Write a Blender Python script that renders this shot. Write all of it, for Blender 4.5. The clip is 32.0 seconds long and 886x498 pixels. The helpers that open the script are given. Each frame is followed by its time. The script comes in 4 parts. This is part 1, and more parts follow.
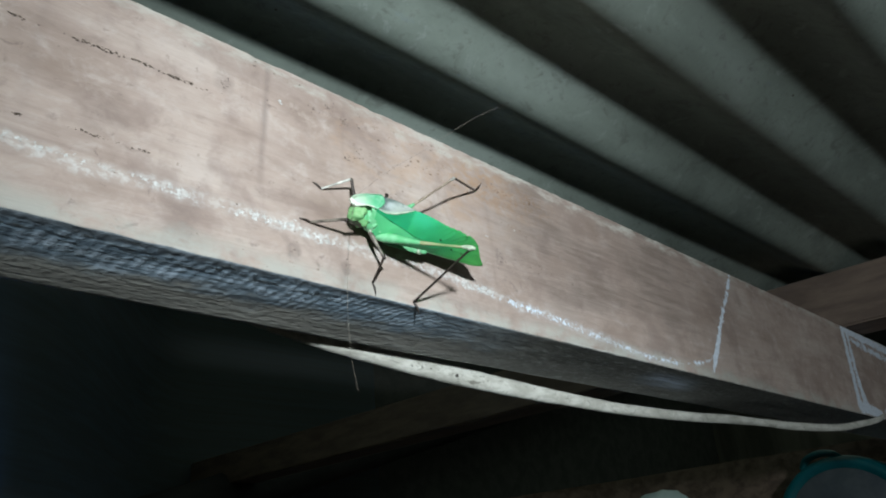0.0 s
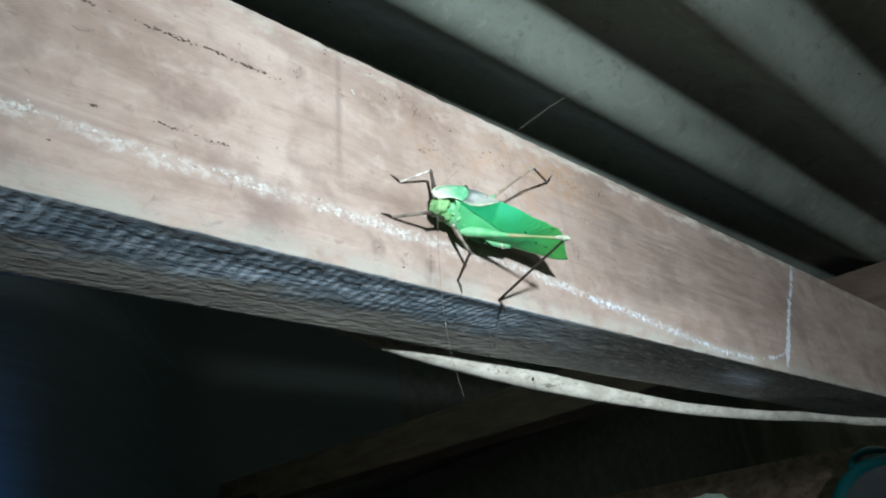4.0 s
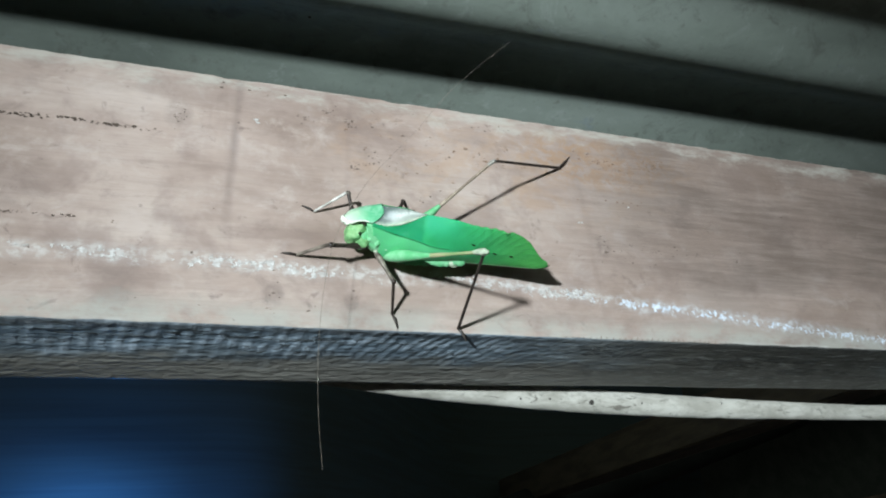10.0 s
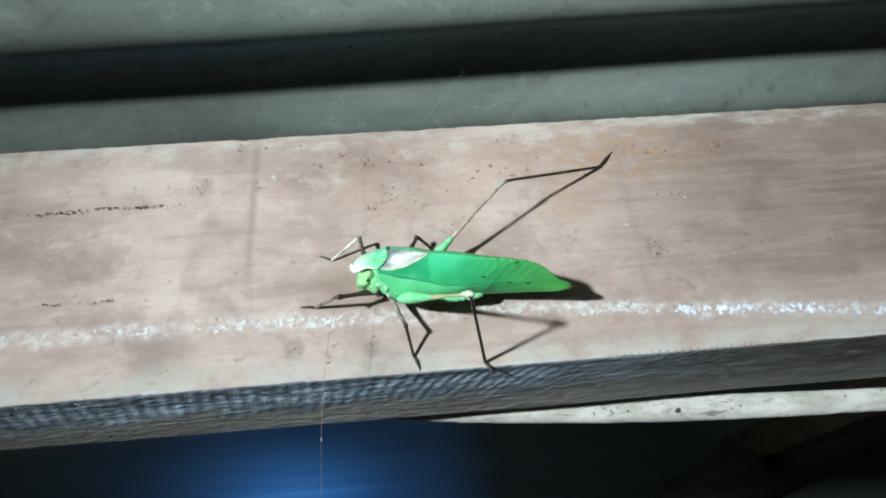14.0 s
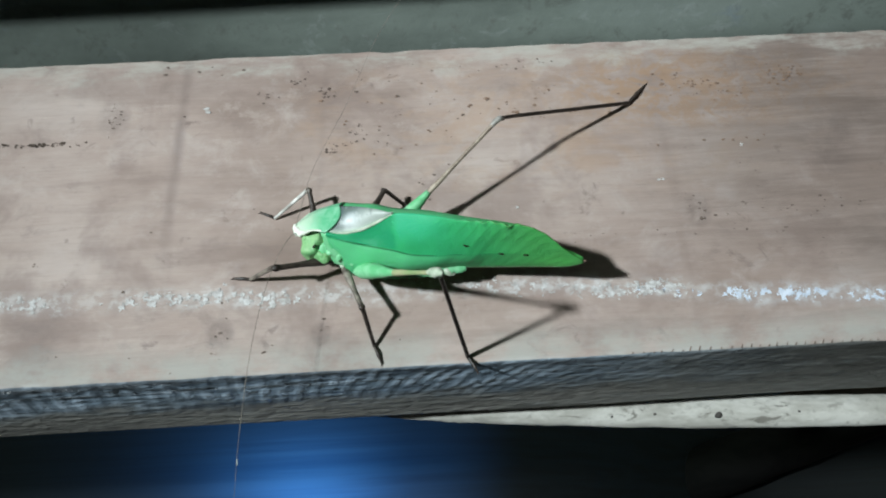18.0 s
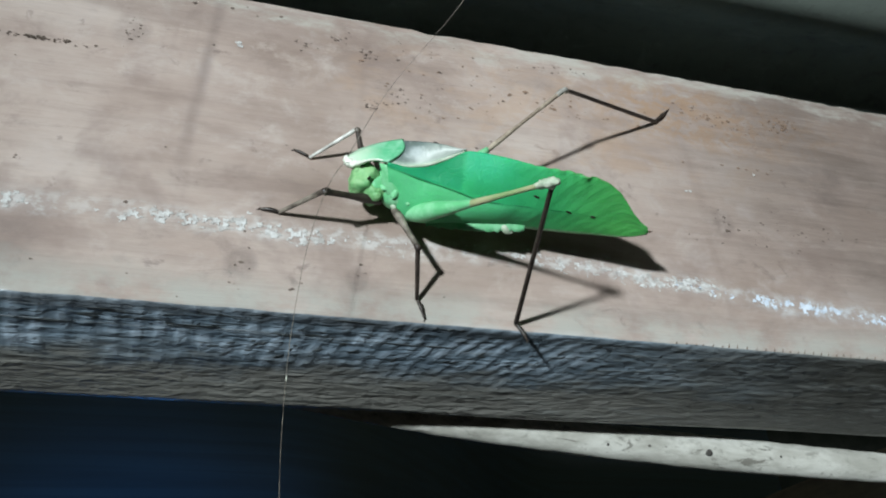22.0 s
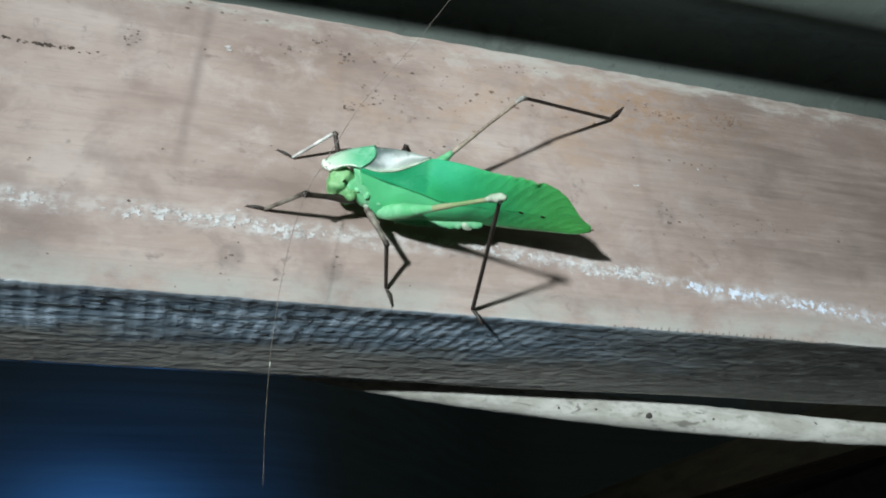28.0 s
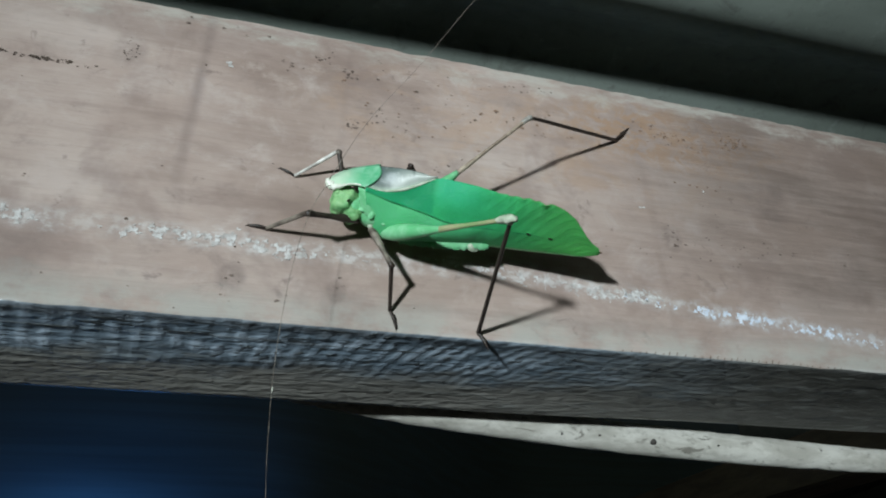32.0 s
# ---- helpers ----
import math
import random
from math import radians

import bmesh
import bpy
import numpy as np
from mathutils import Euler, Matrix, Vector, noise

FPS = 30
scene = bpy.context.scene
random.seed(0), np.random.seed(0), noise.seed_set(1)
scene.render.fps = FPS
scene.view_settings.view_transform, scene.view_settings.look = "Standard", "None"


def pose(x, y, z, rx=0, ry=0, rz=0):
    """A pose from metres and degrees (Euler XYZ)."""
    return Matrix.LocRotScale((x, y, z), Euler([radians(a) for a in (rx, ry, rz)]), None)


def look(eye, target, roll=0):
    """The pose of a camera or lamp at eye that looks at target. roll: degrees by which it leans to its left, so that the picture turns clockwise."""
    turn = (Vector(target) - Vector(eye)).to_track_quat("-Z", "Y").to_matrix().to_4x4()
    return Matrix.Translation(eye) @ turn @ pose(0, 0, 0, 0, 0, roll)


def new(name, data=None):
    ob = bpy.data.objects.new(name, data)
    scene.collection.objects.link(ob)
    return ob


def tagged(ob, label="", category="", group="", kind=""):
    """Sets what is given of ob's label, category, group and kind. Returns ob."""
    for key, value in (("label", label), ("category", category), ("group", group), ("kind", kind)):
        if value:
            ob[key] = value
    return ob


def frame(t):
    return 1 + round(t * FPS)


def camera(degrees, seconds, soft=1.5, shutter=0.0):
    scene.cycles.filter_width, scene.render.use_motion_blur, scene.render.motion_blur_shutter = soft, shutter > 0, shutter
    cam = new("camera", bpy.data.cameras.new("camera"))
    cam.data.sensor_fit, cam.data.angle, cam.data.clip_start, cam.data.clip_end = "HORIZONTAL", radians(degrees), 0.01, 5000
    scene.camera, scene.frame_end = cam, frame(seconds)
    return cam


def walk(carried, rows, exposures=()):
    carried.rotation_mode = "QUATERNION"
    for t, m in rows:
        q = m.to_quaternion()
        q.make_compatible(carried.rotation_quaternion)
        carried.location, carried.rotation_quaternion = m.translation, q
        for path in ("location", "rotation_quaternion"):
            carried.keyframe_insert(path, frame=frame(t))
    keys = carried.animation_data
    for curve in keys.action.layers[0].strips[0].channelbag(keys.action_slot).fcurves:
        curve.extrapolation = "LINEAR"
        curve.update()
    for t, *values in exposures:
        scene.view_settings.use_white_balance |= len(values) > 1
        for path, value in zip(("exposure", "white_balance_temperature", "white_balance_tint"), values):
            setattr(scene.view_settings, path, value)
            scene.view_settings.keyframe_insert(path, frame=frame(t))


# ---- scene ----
cam = camera(60.3, 32.0, soft=2.0)
PATH = [
    (0.0, -0.19534, -0.20141, 1.60352, 112.9, 4.849, -45.771),
    (0.5, -0.19592, -0.20388, 1.60322, 112.735, 4.952, -45.706),
    (1.0, -0.20138, -0.20168, 1.60221, 112.606, 4.869, -45.458),
    (1.5, -0.20338, -0.1993, 1.60178, 112.472, 4.632, -45.384),
    (2.0, -0.2074, -0.19131, 1.5992, 112.401, 4.781, -45.146),
    (2.5, -0.21738, -0.18282, 1.59874, 112.314, 5.026, -47.384),
    (3.0, -0.23204, -0.17545, 1.59562, 112.074, 5.927, -48.193),
    (3.5, -0.22701, -0.16935, 1.60178, 112.301, 6.547, -48.041),
    (4.0, -0.20081, -0.16795, 1.60803, 113.922, 6.677, -44.207),
    (4.5, -0.1764, -0.15937, 1.61771, 114.861, 5.535, -39.485),
    (6.5, -0.13849, -0.17861, 1.6313, 115.058, 6.175, -29.455),
    (7.0, -0.13671, -0.182, 1.62988, 115.152, 6.125, -29.237),
    (7.5, -0.13407, -0.18141, 1.62877, 114.875, 6.114, -28.884),
    (8.0, -0.1301, -0.18324, 1.62935, 114.817, 6.116, -28.057),
    (8.5, -0.11993, -0.18867, 1.63108, 114.946, 6.129, -27.607),
    (9.0, -0.10394, -0.1959, 1.63195, 114.864, 5.802, -26.242),
    (9.5, -0.09288, -0.19883, 1.62983, 114.531, 5.085, -22.793),
    (10.0, -0.08134, -0.20638, 1.62525, 115.004, 4.845, -20.206),
    (10.5, -0.10549, -0.2062, 1.62248, 114.383, 5.004, -20.042),
    (11.0, -0.10522, -0.21105, 1.6231, 113.439, 7.451, -22.749),
    (11.5, -0.08353, -0.20671, 1.6278, 113.524, 7.934, -19.824),
    (12.0, -0.05501, -0.21328, 1.62812, 114.252, 5.489, -14.822),
    (12.5, -0.04316, -0.22207, 1.62592, 114.453, 4.974, -9.644),
    (13.0, -0.04124, -0.22231, 1.62742, 114.317, 5.27, -5.858),
    (13.5, -0.02796, -0.2177, 1.63734, 113.229, 5.973, -4.479),
    (14.0, -0.02061, -0.22147, 1.64296, 113.61, 5.329, -2.3),
    (14.5, -0.01501, -0.21343, 1.64393, 112.138, 4.479, -1.737),
    (16.5, 0.00223, -0.19653, 1.65561, 110.488, 3.292, -0.565),
    (17.0, -0.00035, -0.19207, 1.65781, 110.889, 3.051, 0.219),
    (17.5, -0.00134, -0.18237, 1.66142, 110.662, 3.192, 0.034),
    (18.0, -0.00305, -0.17163, 1.666, 109.953, 3.327, -0.572),
    (18.5, -0.00341, -0.16903, 1.6673, 109.935, 2.932, -0.861),
    (19.0, -0.00741, -0.16324, 1.65721, 112.771, 1.4, -2.839),
    (19.5, -0.01065, -0.16415, 1.64609, 116.617, 0.295, -3.311),
    (20.0, -0.01084, -0.15126, 1.63855, 119.362, 0.272, -5.84),
    (20.5, -0.01017, -0.15911, 1.63303, 121.351, -0.337, -7.663),
    (21.0, -0.02603, -0.15635, 1.6304, 121.822, 0.095, -10.881),
    (21.5, -0.04008, -0.14023, 1.62866, 121.354, 1.284, -13.765),
    (22.0, -0.04955, -0.1339, 1.63291, 121.466, 2.557, -15.505),
    (22.5, -0.05715, -0.13802, 1.63429, 121.746, 3.225, -16.178),
    (23.0, -0.05882, -0.13874, 1.63297, 120.36, 4.12, -16.563),
    (23.5, -0.05753, -0.141, 1.62935, 119.834, 3.704, -17.282),
    (24.0, -0.05666, -0.14047, 1.62282, 119.479, 2.738, -17.172),
    (24.5, -0.05387, -0.14341, 1.62722, 119.353, 2.621, -17.177),
    (25.0, -0.05107, -0.15421, 1.63288, 119.074, 3.296, -16.298),
    (25.5, -0.04732, -0.15238, 1.63341, 118.495, 3.218, -16.737),
    (27.5, -0.05114, -0.15996, 1.63552, 117.561, 2.538, -16.271),
    (28.0, -0.0506, -0.15921, 1.63292, 116.858, 2.109, -16.491),
    (28.5, -0.04613, -0.16118, 1.63376, 116.967, 2.032, -16.801),
    (29.0, -0.04477, -0.15938, 1.63252, 117.322, 2.364, -16.845),
    (29.5, -0.04926, -0.15989, 1.63195, 117.428, 2.328, -16.732),
    (30.0, -0.04738, -0.15485, 1.63389, 117.557, 2.202, -16.795),
    (30.5, -0.04977, -0.1561, 1.63469, 117.825, 2.268, -16.928),
    (31.0, -0.05126, -0.15583, 1.63442, 117.915, 2.125, -17.105),
    (31.5, -0.05287, -0.15581, 1.63442, 118.099, 2.101, -17.254),
    (32.0, -0.0532, -0.15481, 1.63542, 118.278, 2.082, -17.444),
]
EXPOSURE = [(0, 0.0), (2, 0.02), (3, 0.27), (4, 0.2), (4.5, 0.12), (7, -0.05), (9, 0.0), (10, 0.05), (10.5, -0.15), (11, -0.34), (11.5, -0.1), (12, 0.12), (13, 0.24), (14, 0.29), (16.5, 0.25), (17, 0.21), (18, -0.14),
            (19, -0.25), (20, -0.06), (21, -0.05), (22, -0.15), (24, -0.15), (25, -0.12), (28, -0.11), (30, -0.22), (31, -0.37), (32, -0.45)]
walk(cam, [(t, pose(x, y, z, rx, ry, rz)) for t, x, y, z, rx, ry, rz in PATH], EXPOSURE)

# ---- night sky, one hand torch, one lamp behind the blue tarpaulin ----
world = bpy.data.worlds.new("night")
world.use_nodes = True
world.node_tree.nodes["Background"].inputs["Color"].default_value = (0.72, 0.95, 0.80, 1)
world.node_tree.nodes["Background"].inputs["Strength"].default_value = 0.24
scene.world = world
UP = 1.7                     # height of the beam's lower edge over the floor


def P(x, y, z):
    """A place from millimetres along the beam, behind its face and above its lower edge."""
    return Vector((x / 1000, y / 1000, UP + z / 1000))


def lamp(name, kind, place, watts, colour, radius):
    data = bpy.data.lights.new(name, kind)
    data.energy, data.color, data.shadow_soft_size = watts, colour, radius
    ob = new(name, data)
    ob.location = place
    return ob


TORCH = P(-490, -640, -24)
lamp("torch_spill", "POINT", TORCH, 14.5, (0.88, 1.0, 1.04), 0.021)
beam_light = lamp("torch_beam", "SPOT", TORCH, 28.5, (0.88, 1.0, 1.04), 0.021)
beam_light.matrix_world = look(TORCH, P(24, 0, 34))
beam_light.data.spot_size, beam_light.data.spot_blend = radians(27), 1.0
glow = lamp("lamp_behind_tarpaulin", "SPOT", P(-134, 728, -60), 3.3, (0.8, 0.92, 1.0), 0.02)
glow.matrix_world = look(P(-134, 728, -60), P(-136, 650, -54))
glow.data.spot_size, glow.data.spot_blend = radians(170), 1.0


# ---- materials ----
class Nodes:
    def __init__(self, name):
        self.mat = bpy.data.materials.new(name)
        self.mat.use_nodes = True
        self.t = self.mat.node_tree
        self.bsdf = self.t.nodes["Principled BSDF"]
        self.pos = self.n("ShaderNodeNewGeometry").outputs["Position"]

    def n(self, kind, **kw):
        node = self.t.nodes.new(kind)
        for key, value in kw.items():
            if key == "op":
                node.operation = value
            elif key == "blend":
                node.blend_type, node.data_type = value, "RGBA"
        return node

    def link(self, a, b):
        self.t.links.new(a, b)

    def put(self, value, socket):
        if isinstance(value, bpy.types.NodeSocket):
            self.link(value, socket)
        else:
            socket.default_value = value

    def scaled(self, s, off=(0, 0, 0), rot=(0, 0, 0), base=None):
        m = self.n("ShaderNodeMapping")
        m.inputs["Scale"].default_value = s
        m.inputs["Location"].default_value = off
        m.inputs["Rotation"].default_value = rot
        self.link(base or self.pos, m.inputs["Vector"])
        return m.outputs["Vector"]

    def noise(self, vec, scale=1.0, detail=4.0, rough=0.55, dist=0.0):
        k = self.n("ShaderNodeTexNoise")
        self.link(vec, k.inputs["Vector"])
        for key, v in (("Scale", scale), ("Detail", detail), ("Roughness", rough), ("Distortion", dist)):
            k.inputs[key].default_value = v
        return k.outputs["Fac"]

    def ramp(self, fac, stops):
        r = self.n("ShaderNodeValToRGB")
        self.link(fac, r.inputs["Fac"])
        e = r.color_ramp.elements
        while len(e) < len(stops):
            e.new(0.5)
        for el, (at, c) in zip(e, stops):
            el.position = at
            el.color = (c, c, c, 1) if isinstance(c, (int, float)) else (*c, 1)
        return r.outputs["Color"]

    def math(self, op, a, b=0.0):
        m = self.n("ShaderNodeMath", op=op)
        self.put(a, m.inputs[0]), self.put(b, m.inputs[1])
        return m.outputs[0]

    def span(self, v, lo, hi, a=0.0, b=1.0):
        m = self.n("ShaderNodeMapRange")
        m.interpolation_type = "SMOOTHSTEP"
        self.put(v, m.inputs["Value"])
        for key, w in (("From Min", lo), ("From Max", hi), ("To Min", a), ("To Max", b)):
            m.inputs[key].default_value = w
        return m.outputs["Result"]

    def mix(self, fac, a, b, blend="MIX"):
        m = self.n("ShaderNodeMix", blend=blend)
        self.put(fac, m.inputs[0])
        for v, s in ((a, m.inputs[6]), (b, m.inputs[7])):
            self.put(v if isinstance(v, bpy.types.NodeSocket) else (*v, 1), s)
        return m.outputs[2]

    def axis(self, i, base=None):
        s = self.n("ShaderNodeSeparateXYZ")
        self.link(base or self.pos, s.inputs[0])
        return s.outputs[i]

    def bump(self, h, strength=0.3, dist=0.001, then=None):
        b = self.n("ShaderNodeBump")
        self.link(h, b.inputs["Height"])
        b.inputs["Strength"].default_value, b.inputs["Distance"].default_value = strength, dist
        if then:
            self.link(then, b.inputs["Normal"])
        return b.outputs["Normal"]

    def done(self, colour, rough=0.7, normal=None, metal=0.0, spec=0.5, **more):
        self.put(colour if isinstance(colour, bpy.types.NodeSocket) else (*colour, 1), self.bsdf.inputs["Base Color"])
        self.put(rough, self.bsdf.inputs["Roughness"])
        self.put(metal, self.bsdf.inputs["Metallic"])
        self.bsdf.inputs["Specular IOR Level"].default_value = spec
        if normal:
            self.link(normal, self.bsdf.inputs["Normal"])
        return self.mat


def local_blob(k, x, z, rx, rz, soft=0.5):
    """A soft round patch on the beam's face, in millimetres."""
    dx = k.math("DIVIDE", k.math("SUBTRACT", k.axis(0), x / 1000), rx / 1000)
    dz = k.math("DIVIDE", k.math("SUBTRACT", k.axis(2), UP + z / 1000), rz / 1000)
    d = k.math("ADD", k.math("MULTIPLY", dx, dx), k.math("MULTIPLY", dz, dz))
    return k.span(d, 1.0, soft * 0.2, 0.0, 1.0)


def painted_beam():
    k = Nodes("weathered_painted_timber")
    grain = k.noise(k.scaled((20, 60, 260)), 1, 7, 0.7, 0.25)
    fine = k.noise(k.scaled((120, 300, 1500)), 1, 3, 0.6)
    cloud = k.noise(k.scaled((16, 30, 34)), 1, 5, 0.6, 0.1)
    mottled = k.noise(k.scaled((70, 70, 90), (3, 1, 2)), 1, 6, 0.7, 0.4)
    streak = k.noise(k.scaled((55, 20, 7), (5, 0, 0)), 1, 4, 0.6)
    c = k.ramp(cloud, [(0.28, (0.28, 0.205, 0.17)), (0.5, (0.435, 0.34, 0.297)), (0.72, (0.535, 0.445, 0.40))])
    c = k.mix(k.span(grain, 0.42, 0.7, 0.0, 0.22), c, (0.235, 0.18, 0.155))
    c = k.mix(k.span(fine, 0.5, 0.68, 0.0, 0.14), c, (0.25, 0.185, 0.155))
    c = k.mix(k.span(mottled, 0.48, 0.7, 0.0, 0.65), c, (0.52, 0.44, 0.405))
    c = k.mix(k.span(mottled, 0.47, 0.28, 0.0, 0.5), c, (0.24, 0.185, 0.165))
    c = k.mix(k.span(streak, 0.6, 0.75, 0.0, 0.28), c, (0.23, 0.17, 0.15))
    smudge = k.noise(k.scaled((120, 100, 150), (1, 6, 3)), 1, 5, 0.7, 0.8)
    c = k.mix(k.span(smudge, 0.60, 0.72, 0.0, 0.5), c, (0.15, 0.11, 0.10))
    blotch = k.noise(k.scaled((24, 20, 30), (6, 2, 8)), 1, 5, 0.65, 0.2)
    c = k.mix(k.span(blotch, 0.50, 0.64, 0.0, 0.6), c, (0.27, 0.20, 0.175))
    band = k.noise(k.scaled((9, 20, 75), (2, 2, 5)), 1, 5, 0.65, 0.5)
    c = k.mix(k.span(band, 0.52, 0.68, 0.0, 0.4), c, (0.25, 0.185, 0.16))
    peel = k.noise(k.scaled((55, 50, 85), (8, 1, 4)), 1, 7, 0.75, 0.0)
    c = k.mix(k.math("MULTIPLY", k.span(peel, 0.55, 0.64, 0.0, 0.36), k.span(k.axis(2), UP + 0.03, UP + 0.06, 0.3, 1.0)), c, (0.56, 0.47, 0.42))
    # rusty water stains round the upper middle, brown bare wood along the right
    rust = k.math("MULTIPLY", local_blob(k, 74, 70, 52, 15), k.span(k.noise(k.scaled((200, 200, 260), (9, 2, 2)), 1, 6, 0.75, 0.5), 0.44, 0.58))
    c = k.mix(k.math("MULTIPLY", rust, 0.75), c, (0.42, 0.265, 0.165))
    rust2 = k.math("MULTIPLY", local_blob(k, 35, 62, 95, 26), k.span(k.noise(k.scaled((60, 60, 100), (4, 2, 7)), 1, 5, 0.7, 0.5), 0.45, 0.65))
    c = k.mix(k.math("MULTIPLY", rust2, 0.45), c, (0.45, 0.30, 0.205))
    bare = k.math("MULTIPLY", k.math("MULTIPLY", k.span(k.axis(0), 0.02, 0.12, 0.0, 0.95), k.span(k.axis(0), 0.36, 0.2, 0.2, 1.0)), k.span(k.math("ADD", grain, cloud), 0.75, 1.25, 0.5, 1.0))
    bare = k.math("MULTIPLY", bare, k.span(k.math("ADD", k.axis(2), k.math("MULTIPLY", k.math("SUBTRACT", cloud, 0.5), 0.03)), UP + 0.012, UP + 0.038, 0.4, 1.0))
    c = k.mix(bare, c, (0.168, 0.126, 0.107))
    for x, w, a in ((-63, 2.2, 0.45), (-27, 1.6, 0.14), (-140, 3, 0.16)):
        lean = k.math("ADD", k.axis(0), k.math("MULTIPLY", k.math("SUBTRACT", k.axis(2), UP + 0.05), -0.06))
        off = k.math("ABSOLUTE", k.math("SUBTRACT", lean, x / 1000))
        up = k.span(k.axis(2), UP + 0.02, UP + 0.05)
        c = k.mix(k.math("MULTIPLY", k.math("MULTIPLY", k.span(off, w / 1000, 0.0, 0.0, a), up), k.span(mottled, 0.3, 0.6, 0.4, 1.0)), c, (0.17, 0.13, 0.12))
    for x, z, r, a in ((-50, 10, 2.6, 0.7), (-27, 9, 2.0, 0.6), (65, 35, 2.8, 0.6), (101, 53, 7, 0.4), (-79, 68, 3.5, 0.45), (-120, 40, 7, 0.2), (150, 52, 7, 0.3), (125, 30, 6, 0.35), (-93, 12, 6, 0.3)):
        c = k.mix(k.math("MULTIPLY", k.math("MULTIPLY", local_blob(k, x, z, r * 1.5, r * 1.9), a * 0.7), k.span(mottled, 0.66, 0.38, 0.1, 1.0)), c, (0.11, 0.085, 0.08))
    # the rubbed-in dust of the chalk line
    fall, rise = k.n("ShaderNodeMapRange"), k.n("ShaderNodeMapRange")
    for m, v in ((fall, (0.02, 0.19, 0.0183, 0.0038)), (rise, (-0.14, -0.04, 0.0022, 0.0))):
        k.link(k.axis(0), m.inputs["Value"])
        for key, w in zip(("From Min", "From Max", "To Min", "To Max"), v):
            m.inputs[key].default_value = w
    line_z = k.math("ADD", k.math("ADD", fall.outputs[0], rise.outputs[0]), UP)
    away = k.math("ABSOLUTE", k.math("ADD", k.math("SUBTRACT", k.axis(2), line_z), k.math("MULTIPLY", k.math("SUBTRACT", k.noise(k.scaled((45, 1, 1)), 1, 2), 0.5), 0.006)))
    speck = k.noise(k.scaled((330, 300, 430), (2, 3, 4)), 1, 3, 0.6)
    gap = k.span(k.noise(k.scaled((70, 2, 90), (7, 1, 1)), 1, 3, 0.6), 0.40, 0.56, 0.4, 1.0)
    dust = k.math("MULTIPLY", k.math("MULTIPLY", k.span(away, 0.0042, 0.0006), gap), k.span(speck, 0.44, 0.62, 0.22, 1.0))
    dust = k.math("MULTIPLY", dust, k.span(k.axis(0), 0.24, 0.2))
    c = k.mix(k.math("MULTIPLY", dust, 0.62), c, k.mix(k.span(k.axis(0), 0.05, 0.09), (0.66, 0.65, 0.64), (0.62, 0.65, 0.69)))
    # worn, pale arrises
    edge = k.math("MULTIPLY", k.span(k.math("ADD", k.axis(2), k.math("MULTIPLY", k.math("SUBTRACT", mottled, 0.5), 0.02)), UP + 0.0765, UP + 0.083), k.span(k.noise(k.scaled((45, 50, 160)), 1, 6, 0.7), 0.4, 0.62))
    c = k.mix(k.math("MULTIPLY", edge, 0.7), c, (0.50, 0.48, 0.43))
    low = k.math("MULTIPLY", k.span(k.math("ADD", k.axis(2), k.math("MULTIPLY", k.math("SUBTRACT", mottled, 0.5), 0.012)), UP + 0.011, UP + 0.001), k.span(k.noise(k.scaled((40, 50, 60)), 1, 5, 0.7), 0.36, 0.6))
    c = k.mix(k.math("MULTIPLY", low, 0.7), c, (0.44, 0.445, 0.41))
    lip = k.math("MULTIPLY", k.span(k.axis(2), UP + 0.0014, UP + 0.0006), k.span(k.noise(k.scaled((35, 5, 5), (3, 3, 3)), 1, 4, 0.6), 0.49, 0.58))
    c = k.mix(k.math("MULTIPLY", lip, 0.25), c, (0.66, 0.67, 0.67))
    h = k.math("ADD", k.math("MULTIPLY", grain, 0.6), k.math("ADD", k.math("MULTIPLY", fine, 0.3), k.math("MULTIPLY", mottled, 0.5)))
    k.bsdf.inputs["Diffuse Roughness"].default_value = 0.45
    return k.done(c, k.span(mottled, 0.3, 0.7, 0.6, 0.85), k.bump(h, 0.7, 0.0006), spec=0.2)


